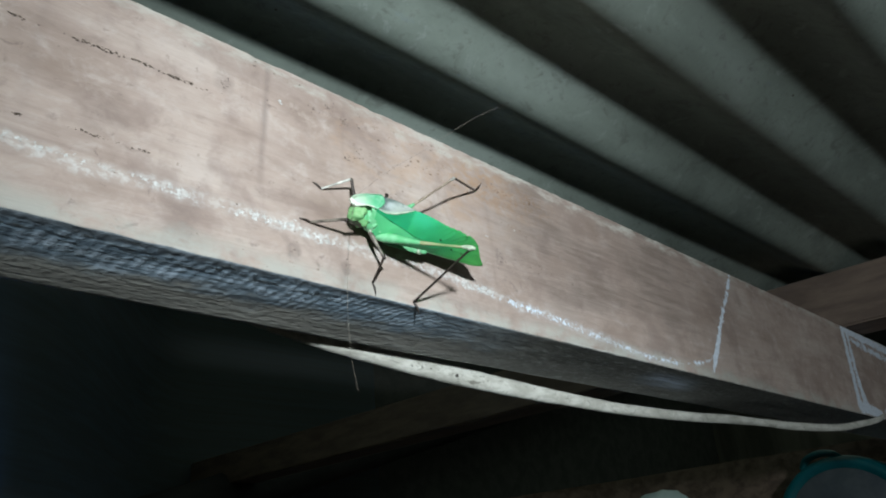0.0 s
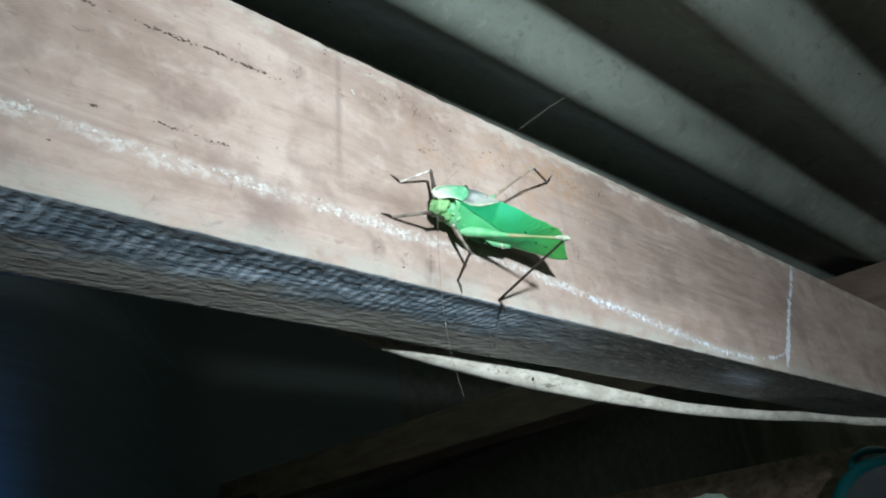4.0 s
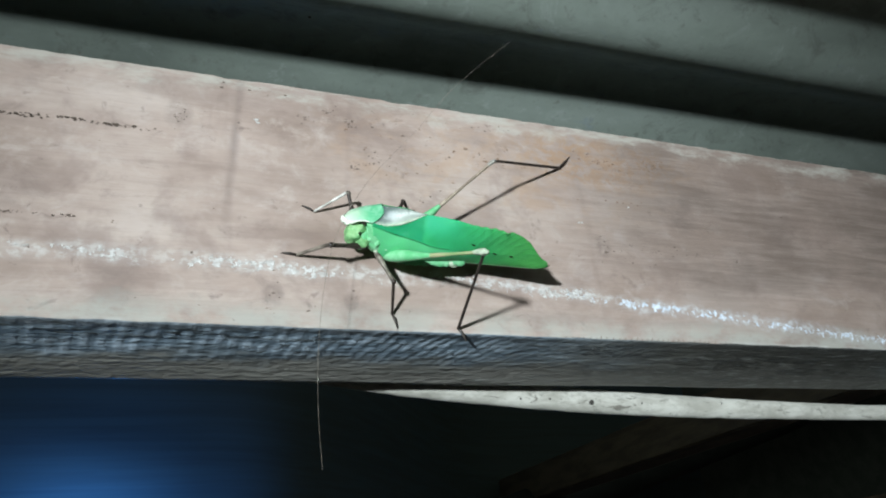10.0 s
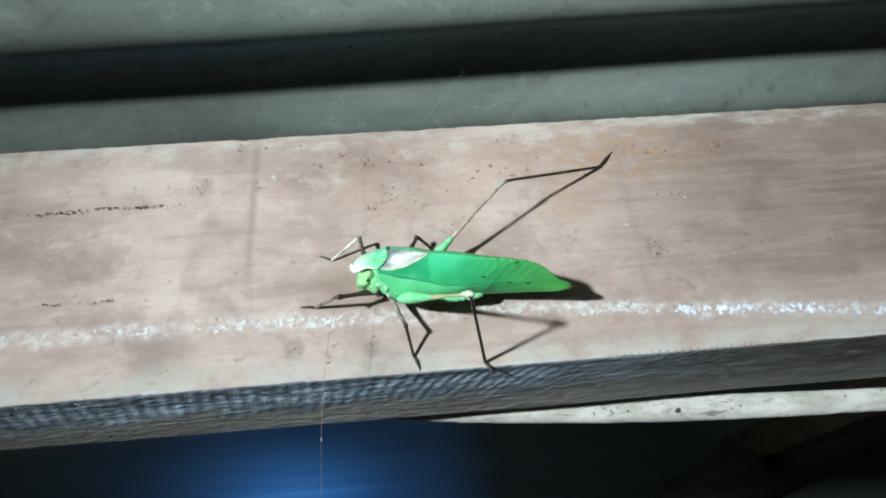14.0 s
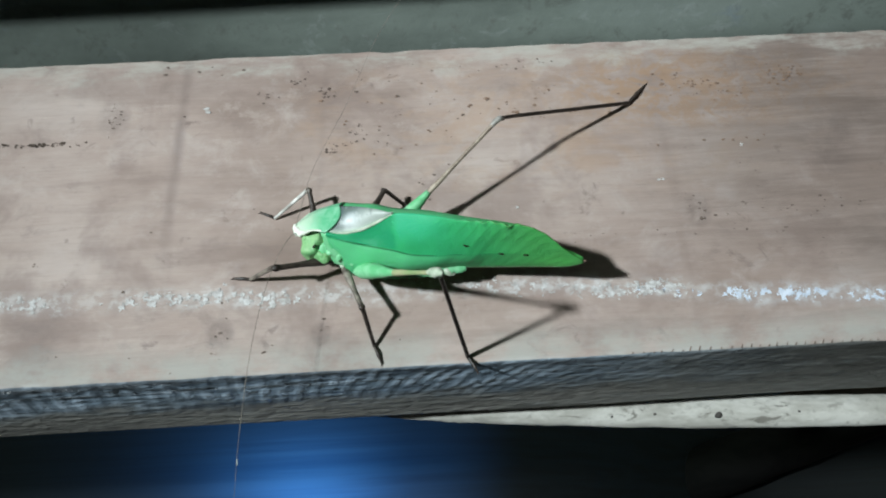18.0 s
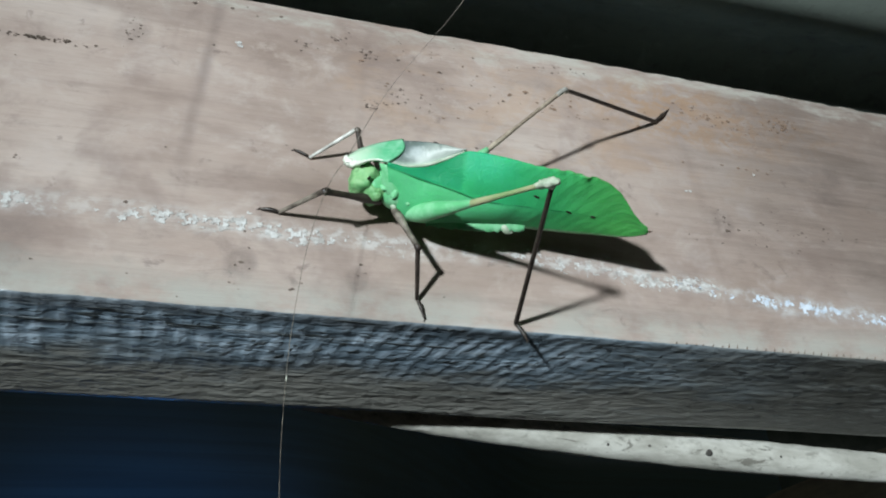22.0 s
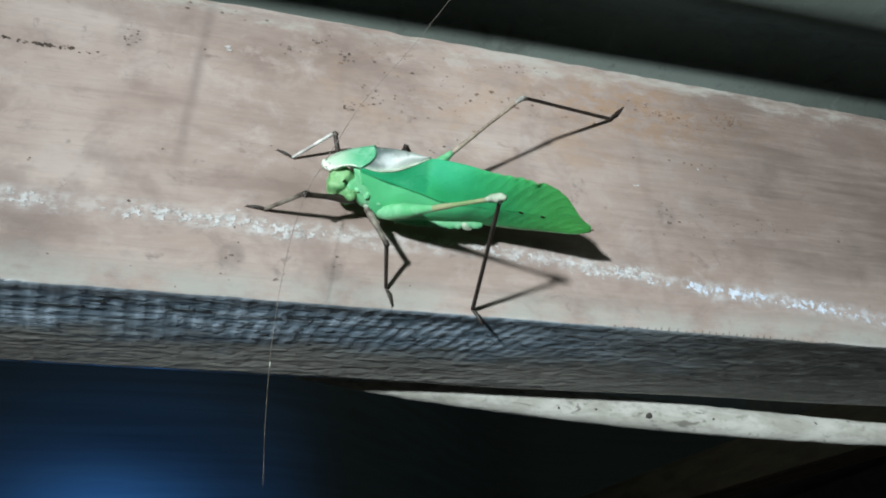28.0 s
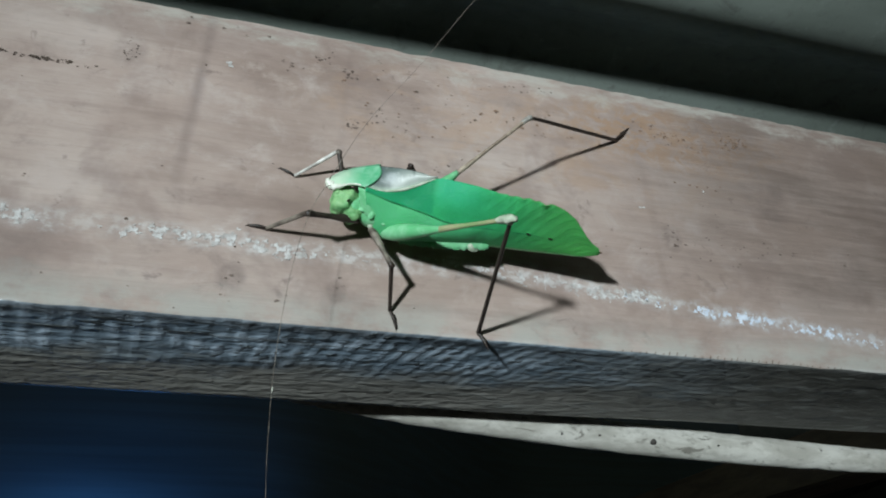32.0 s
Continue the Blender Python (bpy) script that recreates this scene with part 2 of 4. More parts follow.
def sawn_underside():
    k = Nodes("rough_sawn_dark_timber")
    x, y = k.axis(0), k.axis(1)
    cloud = k.noise(k.scaled((45, 120, 50)), 1, 4, 0.6)
    dab = k.noise(k.scaled((230, 420, 300), rot=(0, 0, 0.3)), 1, 3, 0.55, 0.4)
    patch = k.noise(k.scaled((75, 190, 100), (2, 7, 1)), 1, 5, 0.62, 0.3)
    fib = k.noise(k.scaled((26, 380, 300), rot=(0, 0, 0.04)), 1, 6, 0.66, 0.7)
    stroke = k.noise(k.scaled((95, 520, 300), (4, 2, 1), rot=(0, 0, 0.5)), 1, 3, 0.55, 0.3)
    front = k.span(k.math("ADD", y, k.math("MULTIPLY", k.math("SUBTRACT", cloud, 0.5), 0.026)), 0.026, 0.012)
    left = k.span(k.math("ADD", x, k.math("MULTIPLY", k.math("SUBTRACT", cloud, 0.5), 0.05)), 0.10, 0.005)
    # chatter of the saw: even ridges across the board, leaning over towards the right
    lean = k.math("MULTIPLY", y, k.span(x, -0.05, 0.03, 180.0, 1150.0))
    bend = k.math("MULTIPLY", k.noise(k.scaled((40, 90, 60), (3, 3, 3)), 1, 3, 0.6), 7.0)
    wave = k.math("SINE", k.math("ADD", k.math("ADD", k.math("MULTIPLY", x, 1440.0), lean), bend))
    wave = k.span(wave, -1.0, 1.0)
    chatter = k.math("MULTIPLY", k.math("MULTIPLY", wave, front), k.span(x, 0.05, 0.0, 0.3, 1.0))
    chatter = k.math("MULTIPLY", chatter, k.span(patch, 0.35, 0.6, 0.35, 1.0))
    mixed = k.math("ADD", k.math("MULTIPLY", fib, 0.5), k.math("MULTIPLY", patch, 0.5))
    c = k.ramp(mixed, [(0.36, (0.11, 0.108, 0.096)), (0.5, (0.23, 0.228, 0.206)), (0.64, (0.38, 0.385, 0.36))])
    # darker towards the right; the glossy blue sheen at front left is painted as colour
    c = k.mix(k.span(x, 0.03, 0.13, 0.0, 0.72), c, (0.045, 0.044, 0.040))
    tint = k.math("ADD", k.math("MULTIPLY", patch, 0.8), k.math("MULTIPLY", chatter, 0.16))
    blue_sheen = k.ramp(tint, [(0.3, (0.16, 0.225, 0.29)), (0.45, (0.31, 0.41, 0.51)), (0.6, (0.55, 0.67, 0.80))])
    c = k.mix(k.math("MULTIPLY", k.math("MULTIPLY", left, front), 0.88), c, blue_sheen)
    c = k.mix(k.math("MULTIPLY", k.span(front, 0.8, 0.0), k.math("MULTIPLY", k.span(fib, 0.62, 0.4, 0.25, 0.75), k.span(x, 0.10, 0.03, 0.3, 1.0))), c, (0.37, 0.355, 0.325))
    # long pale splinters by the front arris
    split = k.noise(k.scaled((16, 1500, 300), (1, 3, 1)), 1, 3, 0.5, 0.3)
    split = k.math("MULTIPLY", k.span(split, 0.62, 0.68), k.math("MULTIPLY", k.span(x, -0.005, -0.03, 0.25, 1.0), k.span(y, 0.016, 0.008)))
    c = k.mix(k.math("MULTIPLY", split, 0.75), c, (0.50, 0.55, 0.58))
    # glints painted on as pale grey strokes, right of the middle
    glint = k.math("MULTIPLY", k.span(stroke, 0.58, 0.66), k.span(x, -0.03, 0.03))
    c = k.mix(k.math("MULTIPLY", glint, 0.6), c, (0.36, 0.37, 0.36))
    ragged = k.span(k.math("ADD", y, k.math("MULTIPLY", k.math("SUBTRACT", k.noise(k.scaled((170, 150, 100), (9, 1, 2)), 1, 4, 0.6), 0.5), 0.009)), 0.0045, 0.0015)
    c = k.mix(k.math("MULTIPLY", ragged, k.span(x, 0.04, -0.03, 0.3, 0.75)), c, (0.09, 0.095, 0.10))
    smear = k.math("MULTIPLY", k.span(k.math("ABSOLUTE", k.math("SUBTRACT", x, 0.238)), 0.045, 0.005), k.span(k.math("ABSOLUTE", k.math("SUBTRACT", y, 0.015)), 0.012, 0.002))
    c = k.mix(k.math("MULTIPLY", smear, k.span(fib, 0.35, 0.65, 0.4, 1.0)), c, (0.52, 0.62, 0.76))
    h = k.math("ADD", k.math("ADD", k.math("MULTIPLY", dab, 0.7), k.math("MULTIPLY", chatter, 0.2)), k.math("ADD", k.math("MULTIPLY", fib, 0.32), k.math("ADD", k.math("MULTIPLY", stroke, 0.6), k.math("MULTIPLY", split, 0.4))))
    return k.done(c, k.span(dab, 0.3, 0.7, 0.3, 0.5), k.bump(h, 0.9, 0.0009), spec=0.9)


def zinc():
    k = Nodes("weathered_zinc_sheet")
    a = k.noise(k.scaled((9, 22, 22)), 1, 5, 0.6, 0.3)
    b = k.noise(k.scaled((160, 160, 160)), 1, 4, 0.7)
    c = k.ramp(a, [(0.25, (0.19, 0.22, 0.195)), (0.5, (0.29, 0.335, 0.295)), (0.8, (0.37, 0.42, 0.385))])
    c = k.mix(k.span(b, 0.55, 0.75, 0.0, 0.45), c, (0.17, 0.17, 0.15))
    d = k.noise(k.scaled((55, 70, 70), (1, 5, 2)), 1, 7, 0.72, 0.6)
    c = k.mix(k.span(d, 0.54, 0.68, 0.0, 0.65), c, (0.17, 0.18, 0.16))
    c = k.mix(k.span(d, 0.44, 0.34, 0.0, 0.5), c, (0.42, 0.46, 0.44))
    c = k.mix(k.span(k.noise(k.scaled((30, 60, 60), (4, 4, 4)), 1, 4, 0.7), 0.62, 0.75, 0.0, 0.5), c, (0.26, 0.32, 0.38))
    return k.done(c, k.span(b, 0.3, 0.7, 0.5, 0.7), k.bump(b, 0.25, 0.0006), metal=0.25, spec=0.4)


def plain(name, a, b, scale=(60, 60, 60), rough=0.6, strength=0.3, dist=0.0005, spec=0.4, metal=0.0, extra=None, matt=0.0):
    """Two colours in patches with a fine relief."""
    k = Nodes(name)
    p = k.noise(k.scaled(scale), 1, 5, 0.65, 0.3)
    q = k.noise(k.scaled(tuple(5 * v for v in scale)), 1, 3, 0.6)
    c = k.mix(k.span(p, 0.35, 0.65), a, b)
    k.bsdf.inputs["Diffuse Roughness"].default_value = matt
    if extra:
        c = k.mix(k.span(q, 0.6, 0.72, 0.0, 0.8), c, extra)
    return k.done(c, rough, k.bump(q, strength, dist), metal, spec)


def tegmen_green():
    k = Nodes("leaf_green_wing")
    tex = k.n("ShaderNodeTexCoord").outputs["UV"]
    u, v = k.axis(0, tex), k.axis(1, tex)
    net = k.n("ShaderNodeTexVoronoi")
    net.feature = "DISTANCE_TO_EDGE"
    net.inputs["Scale"].default_value = 900
    k.link(k.pos, net.inputs["Vector"])
    p = k.noise(k.scaled((110, 110, 110)), 1, 4, 0.6)
    q = k.noise(k.scaled((420, 420, 420)), 1, 3, 0.6)
    c = k.mix(k.span(u, 0.4, 0.95), (0.035, 0.41, 0.155), (0.085, 0.40, 0.095))
    c = k.mix(k.span(p, 0.35, 0.7, 0.0, 0.35), c, (0.025, 0.28, 0.09))
    # minty side field below the main vein; above it a facet's shade painted deep emerald, the lit bulge behind painted
    # bluish
    side = k.math("MULTIPLY", k.span(v, 0.41, 0.36), k.span(u, 0.7, 0.25))
    c = k.mix(k.math("MULTIPLY", side, 0.85), c, (0.105, 0.50, 0.215))
    edge = k.math("ADD", u, k.math("MULTIPLY", k.math("SUBTRACT", q, 0.5), 0.03))
    facet_shade = k.math("MULTIPLY", k.span(edge, 0.285, 0.255), k.span(v, 0.39, 0.42))
    c = k.mix(k.math("MULTIPLY", facet_shade, 0.75), c, (0.012, 0.27, 0.12))
    lit_bulge = k.math("MULTIPLY", k.math("MULTIPLY", k.span(edge, 0.26, 0.29), k.span(u, 0.52, 0.33)), k.span(v, 0.45, 0.8))
    c = k.mix(k.math("MULTIPLY", lit_bulge, 0.6), c, (0.04, 0.45, 0.25))
    # slanting cross veins towards the tail
    run = k.math("SUBTRACT", k.math("MULTIPLY", u, 55.5), k.math("MULTIPLY", k.math("SUBTRACT", v, 0.385), 10.6))
    run = k.math("ADD", run, k.math("MULTIPLY", q, 0.7))
    rib = k.math("SINE", k.math("MULTIPLY", run, 2.327))
    ribs = k.math("MULTIPLY", k.span(rib, 0.72, 1.0), k.math("MULTIPLY", k.span(u, 0.45, 0.6), k.span(v, 0.45, 0.8, 0.08, 1.0)))
    c = k.mix(k.math("MULTIPLY", ribs, 0.3), c, (0.015, 0.19, 0.04))
    vein = k.span(k.math("ABSOLUTE", k.math("SUBTRACT", v, 0.385)), 0.016, 0.003)
    c = k.mix(k.math("MULTIPLY", vein, k.span(u, 0.55, 0.3, 0.2, 0.7)), c, (0.012, 0.19, 0.06))
    c = k.mix(k.math("MULTIPLY", k.span(v, 0.06, 0.015), k.span(u, 0.5, 0.65, 0.2, 0.8)), c, (0.40, 0.66, 0.42))
    c = k.mix(k.math("MULTIPLY", k.span(v, 0.955, 1.0, 0.0, 0.4), k.span(u, 0.45, 0.7)), c, (0.08, 0.16, 0.03))
    h = k.math("ADD", k.span(net.outputs["Distance"], 0.0, 0.1), k.math("MULTIPLY", k.math("MULTIPLY", rib, k.span(u, 0.4, 0.6)), 0.5))
    m = k.done(c, 0.5, k.bump(k.noise(k.scaled((330, 330, 330)), 1, 4, 0.6), 0.22, 0.0008, k.bump(h, 0.2, 0.0002)), spec=0.2)
    k.bsdf.inputs["Subsurface Weight"].default_value = 0.15
    k.bsdf.inputs["Subsurface Radius"].default_value = (0.0004, 0.001, 0.0004)
    k.bsdf.inputs["Subsurface Scale"].default_value = 1.0
    return m


def wing_field_pale():
    k = Nodes("pale_grey_wing_field")
    tex = k.n("ShaderNodeTexCoord").outputs["UV"]
    u = k.axis(0, tex)
    p = k.noise(k.scaled((240, 240, 240)), 1, 5, 0.65)
    v = k.axis(1, tex)
    rear = k.math("ADD", k.math("SUBTRACT", u, k.math("MULTIPLY", v, 0.35)), k.math("MULTIPLY", k.math("SUBTRACT", p, 0.5), 0.3))
    c = k.mix(k.span(rear, -0.15, 0.5), (0.10, 0.14, 0.135), (0.38, 0.42, 0.38))
    c = k.mix(k.span(v, 0.2, 0.02, 0.0, 0.8), c, (0.46, 0.58, 0.46))
    spot = k.math("MULTIPLY", k.span(k.math("ABSOLUTE", k.math("SUBTRACT", u, 0.3)), 0.16, 0.02), k.span(k.math("ABSOLUTE", k.math("SUBTRACT", v, 0.5)), 0.35, 0.05))
    c = k.mix(k.math("MULTIPLY", spot, 0.6), c, (0.55, 0.6, 0.6))
    c = k.mix(k.math("MULTIPLY", k.span(p, 0.48, 0.34), k.span(v, 0.2, 0.8, 0.3, 0.75)), c, (0.14, 0.17, 0.15))
    c = k.mix(k.span(k.noise(k.scaled((520, 520, 520)), 1, 4, 0.7), 0.54, 0.66, 0.0, 0.4), c, (0.50, 0.54, 0.52))
    return k.done(c, 0.4, k.bump(p, 0.3, 0.0004), spec=0.45)


def saddle_green():
    k = Nodes("bluish_green_pronotum")
    p = k.noise(k.scaled((300, 300, 300)), 1, 5, 0.65, 0.3)
    c = k.mix(k.span(p, 0.35, 0.65), (0.09, 0.43, 0.21), (0.24, 0.55, 0.35))
    front = k.span(k.math("ADD", k.axis(0), k.math("MULTIPLY", k.math("SUBTRACT", p, 0.5), 0.008)), -0.0245, -0.030)
    c = k.mix(k.math("MULTIPLY", front, 0.75), c, (0.60, 0.72, 0.56))
    return k.done(c, 0.42, k.bump(p, 0.4, 0.0005), spec=0.45)


def peeled_rattan():
    k = Nodes("pale_peeled_rattan")
    p = k.noise(k.scaled((60, 160, 160)), 1, 5, 0.65, 0.3)
    q = k.noise(k.scaled((260, 420, 420)), 1, 4, 0.65, 0.4)
    r = k.noise(k.scaled((120, 300, 300), (4, 1, 6)), 1, 5, 0.7, 0.6)
    c = k.mix(k.span(p, 0.35, 0.65), (0.42, 0.405, 0.36), (0.62, 0.605, 0.555))
    c = k.mix(k.span(q, 0.56, 0.70, 0.0, 0.6), c, (0.24, 0.225, 0.195))
    c = k.mix(k.span(r, 0.60, 0.68, 0.0, 0.8), c, (0.16, 0.148, 0.125))
    upper = k.span(k.axis(2), UP - 0.009, UP - 0.003)
    c = k.mix(k.math("MULTIPLY", k.math("MULTIPLY", upper, k.span(q, 0.4, 0.6)), 0.45), c, (0.22, 0.215, 0.185))
    k.bsdf.inputs["Diffuse Roughness"].default_value = 0.5
    return k.done(c, 0.55, k.bump(k.math("ADD", q, r), 0.5, 0.0005), spec=0.35)


def tarpaulin_blue():
    k = Nodes("blue_tarpaulin")
    fold = k.noise(k.scaled((2.2, 8, 95)), 1, 4, 0.6, 0.4)
    weave = k.noise(k.scaled((900, 900, 900)), 1, 2, 0.5)
    c = k.mix(k.span(fold, 0.35, 0.65), (0.02, 0.105, 0.32), (0.035, 0.155, 0.42))
    k.done(k.mix(0.97, c, (0.092, 0.10, 0.095)), 0.6, k.bump(weave, 0.2, 0.0004), spec=0.2)
    tr, add = k.n("ShaderNodeBsdfTranslucent"), k.n("ShaderNodeMixShader")
    k.link(c, tr.inputs["Color"])
    add.inputs[0].default_value = 0.35
    k.link(k.bsdf.outputs[0], add.inputs[1]), k.link(tr.outputs[0], add.inputs[2])
    k.link(add.outputs[0], k.t.nodes["Material Output"].inputs["Surface"])
    return k.mat


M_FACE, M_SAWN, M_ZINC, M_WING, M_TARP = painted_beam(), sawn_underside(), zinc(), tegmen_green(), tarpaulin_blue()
M_FIBRE = plain("glossy_torn_fibre", (0.14, 0.15, 0.15), (0.42, 0.46, 0.48), (120, 200, 200), 0.3, 0.3, 0.0003, 0.8)
M_BROWN = plain("brown_old_timber", (0.10, 0.068, 0.052), (0.21, 0.145, 0.11), (12, 40, 60), 0.75, 0.5, 0.001)
M_PURLIN = plain("orange_brown_timber", (0.14, 0.10, 0.08), (0.22, 0.16, 0.125), (60, 12, 60), 0.75, 0.5, 0.001)
M_DARK = plain("smoke_dark_boards", (0.08, 0.075, 0.062), (0.15, 0.135, 0.11), (9, 9, 2), 0.85, 0.4, 0.002)
M_SOOT = plain("sooty_timber", (0.048, 0.048, 0.044), (0.072, 0.07, 0.064), (30, 5, 30), 0.85, 0.4, 0.001)
M_POLE = plain("smoky_grey_pole", (0.014, 0.014, 0.014), (0.026, 0.025, 0.025), (12, 30, 30), 0.8, 0.4, 0.001)
M_FLOOR = plain("trodden_earth", (0.09, 0.075, 0.06), (0.15, 0.125, 0.1), (5, 5, 5), 0.95, 0.6, 0.004)
M_STICK = peeled_rattan()
M_KNOT = plain("dark_knot", (0.05, 0.045, 0.04), (0.1, 0.09, 0.08), (300, 300, 300), 0.8)
M_CHALK = plain("white_chalk", (0.41, 0.38, 0.36), (0.68, 0.67, 0.66), (420, 420, 420), 0.95, 0.6, 0.0004, 0.1, matt=0.5)
M_CHALKB = plain("bluish_white_chalk", (0.52, 0.57, 0.65), (0.72, 0.77, 0.85), (420, 420, 420), 0.95, 0.6, 0.0004, 0.1, matt=0.5)
M_HOLE = plain("dark_pits", (0.06, 0.046, 0.038), (0.14, 0.106, 0.087), (300, 300, 300), 0.95, 0.5, 0.0005, 0.1, matt=0.5)
M_PIT = plain("brown_specks", (0.12, 0.09, 0.075), (0.21, 0.16, 0.135), (300, 300, 300), 0.95, 0.5, 0.0005, 0.1, matt=0.5)
M_KNEE = plain("pale_green_knee", (0.36, 0.45, 0.32), (0.55, 0.6, 0.48), (700, 700, 700), 0.5, 0.5, 0.0004, 0.4)
M_RUST = plain("rusty_crust", (0.2, 0.135, 0.1), (0.3, 0.2, 0.145), (400, 400, 400), 0.95, 0.8, 0.0005, 0.1, matt=0.5)
M_GREEN = plain("katydid_green", (0.12, 0.47, 0.2), (0.24, 0.58, 0.32), (260, 260, 260), 0.45, 0.3, 0.0003, 0.4)
M_LIME = plain("yellow_green_face", (0.12, 0.36, 0.13), (0.26, 0.49, 0.22), (330, 330, 330), 0.5, 0.5, 0.0004, 0.4)
M_SADDLE = saddle_green()
M_VEIN = plain("deep_green_vein", (0.012, 0.17, 0.06), (0.03, 0.26, 0.10), (260, 260, 260), 0.5, 0.3, 0.0002, 0.35)
M_WHITE = plain("cream_white_cuticle", (0.62, 0.66, 0.55), (0.78, 0.8, 0.7), (500, 500, 500), 0.5, 0.4, 0.0003, 0.4)
M_PALE = wing_field_pale()
M_LEG = plain("dark_brown_leg", (0.02, 0.014, 0.011), (0.05, 0.036, 0.029), (400, 400, 400), 0.45, 0.4, 0.0003, 0.5)
M_LEGP = plain("pale_brown_leg", (0.05, 0.038, 0.03), (0.25, 0.215, 0.175), (260, 260, 260), 0.45, 0.4, 0.0003, 0.5, extra=(0.07, 0.05, 0.04))
M_SHIN = plain("whitish_shin", (0.28, 0.26, 0.23), (0.78, 0.77, 0.72), (260, 260, 260), 0.45, 0.4, 0.0003, 0.5, extra=(0.1, 0.08, 0.07))
M_ANT = plain("tan_antenna", (0.2, 0.16, 0.14), (0.3, 0.25, 0.22), (300, 300, 300), 0.6)
M_TAN = plain("tan_femur", (0.20, 0.15, 0.11), (0.44, 0.36, 0.28), (300, 300, 300), 0.5, 0.4, 0.0003, 0.4, extra=(0.09, 0.065, 0.045))
M_THIGH = plain("straw_green_femur", (0.20, 0.33, 0.13), (0.37, 0.38, 0.21), (150, 150, 150), 0.45, 0.3, 0.0003, 0.45)
M_EYE = plain("dark_eye", (0.012, 0.014, 0.008), (0.03, 0.04, 0.02), (500, 500, 500), 0.2, 0.1, 0.0002, 0.6)
M_TEAL = plain("teal_plastic", (0.0, 0.085, 0.10), (0.0, 0.12, 0.14), (20, 20, 20), 0.4, 0.1, 0.0005, 0.5)
M_CLOUDY = plain("cloudy_grey_plastic", (0.06, 0.075, 0.09), (0.10, 0.115, 0.13), (20, 20, 20), 0.4, 0.2, 0.0005, 0.5)
M_BAG = plain("crumpled_white_plastic", (0.42, 0.52, 0.54), (0.6, 0.7, 0.7), (18, 18, 18), 0.4, 0.4, 0.002, 0.5)
M_NAIL = plain("rusty_nail", (0.06, 0.045, 0.035), (0.12, 0.08, 0.055), (400, 400, 400), 0.7, 0.4, 0.0003, 0.4, 0.4)

# ---- building helpers ----
HOME = {}


def link_mesh(name, me, mats, parent=None, label="", smooth=True, origin=None):
    for m in mats if isinstance(mats, (list, tuple)) else [mats]:
        me.materials.append(m)
    co = np.empty(len(me.vertices) * 3)
    me.vertices.foreach_get("co", co)
    co = co.reshape(-1, 3)
    c = np.array(origin) if origin is not None else (co.min(0) + co.max(0)) / 2
    me.vertices.foreach_set("co", (co - c).ravel())
    if smooth:
        me.polygons.foreach_set("use_smooth", [True] * len(me.polygons))
    me.update()
    ob = new(name, me)
    HOME[ob] = Vector(c)
    if parent:
        ob.parent = parent
        ob.location = Vector(c) - HOME[parent]
    else:
        ob.location = c
    if label:
        ob["label"] = label
    return ob


def mesh(name, verts, faces):
    me = bpy.data.meshes.new(name)
    me.from_pydata([tuple(v) for v in verts], [], faces)
    return me


def part(name, bm, mats, parent=None, label="", smooth=True, origin=None):
    me = bpy.data.meshes.new(name)
    bmesh.ops.recalc_face_normals(bm, faces=bm.faces)
    bm.to_mesh(me)
    bm.free()
    return link_mesh(name, me, mats, parent, label, smooth, origin)


def thing(name, place, label, category, group="", kind=""):
    ob = new(name)
    ob.location, ob.empty_display_size = place, 0.01
    HOME[ob] = Vector(place)
    return tagged(ob, label, category, group, kind)


def curve_points(pts, per=6):
    """A smooth line through the points (any number of columns)."""
    p = np.array(pts, float)
    if len(p) < 3:
        return np.array([p[0] + (p[-1] - p[0]) * i / per for i in range(per + 1)])
    q = np.vstack([2 * p[0] - p[1], p, 2 * p[-1] - p[-2]])
    out = []
    for i in range(1, len(q) - 2):
        for s in range(per):
            t = s / per
            a, b, c, d = q[i - 1:i + 3]
            out.append(0.5 * (2 * b + (c - a) * t + (2 * a - 5 * b + 4 * c - d) * t * t + (3 * b - a - 3 * c + d) * t ** 3))
    return np.array(out + [p[-1]])


def tube_into(bm, pts, sides=8, rough=0.0):
    """pts: rows x, y, z, radius in millimetres."""
    rings, n = [], len(pts)
    c = [P(*p[:3]) for p in pts]
    up = Vector((0.31, 0.2, 0.93))
    for i in range(n):
        d = (c[min(i + 1, n - 1)] - c[max(i - 1, 0)]).normalized()
        a = d.cross(up).normalized()
        b = d.cross(a)
        ring = []
        for s in range(sides):
            w = 2 * math.pi * s / sides
            r = pts[i][3] / 1000 * (1 + rough * random.uniform(-1, 1))
            ring.append(bm.verts.new(c[i] + (a * math.cos(w) + b * math.sin(w)) * r))
        rings.append(ring)
    for i in range(n - 1):
        for s in range(sides):
            bm.faces.new((rings[i][s], rings[i][(s + 1) % sides], rings[i + 1][(s + 1) % sides], rings[i + 1][s]))
    bm.faces.new(rings[0]), bm.faces.new(rings[-1])
    return bm


def tube(pts, sides=8, per=6, rough=0.0):
    return tube_into(bmesh.new(), curve_points(pts, per), sides, rough)


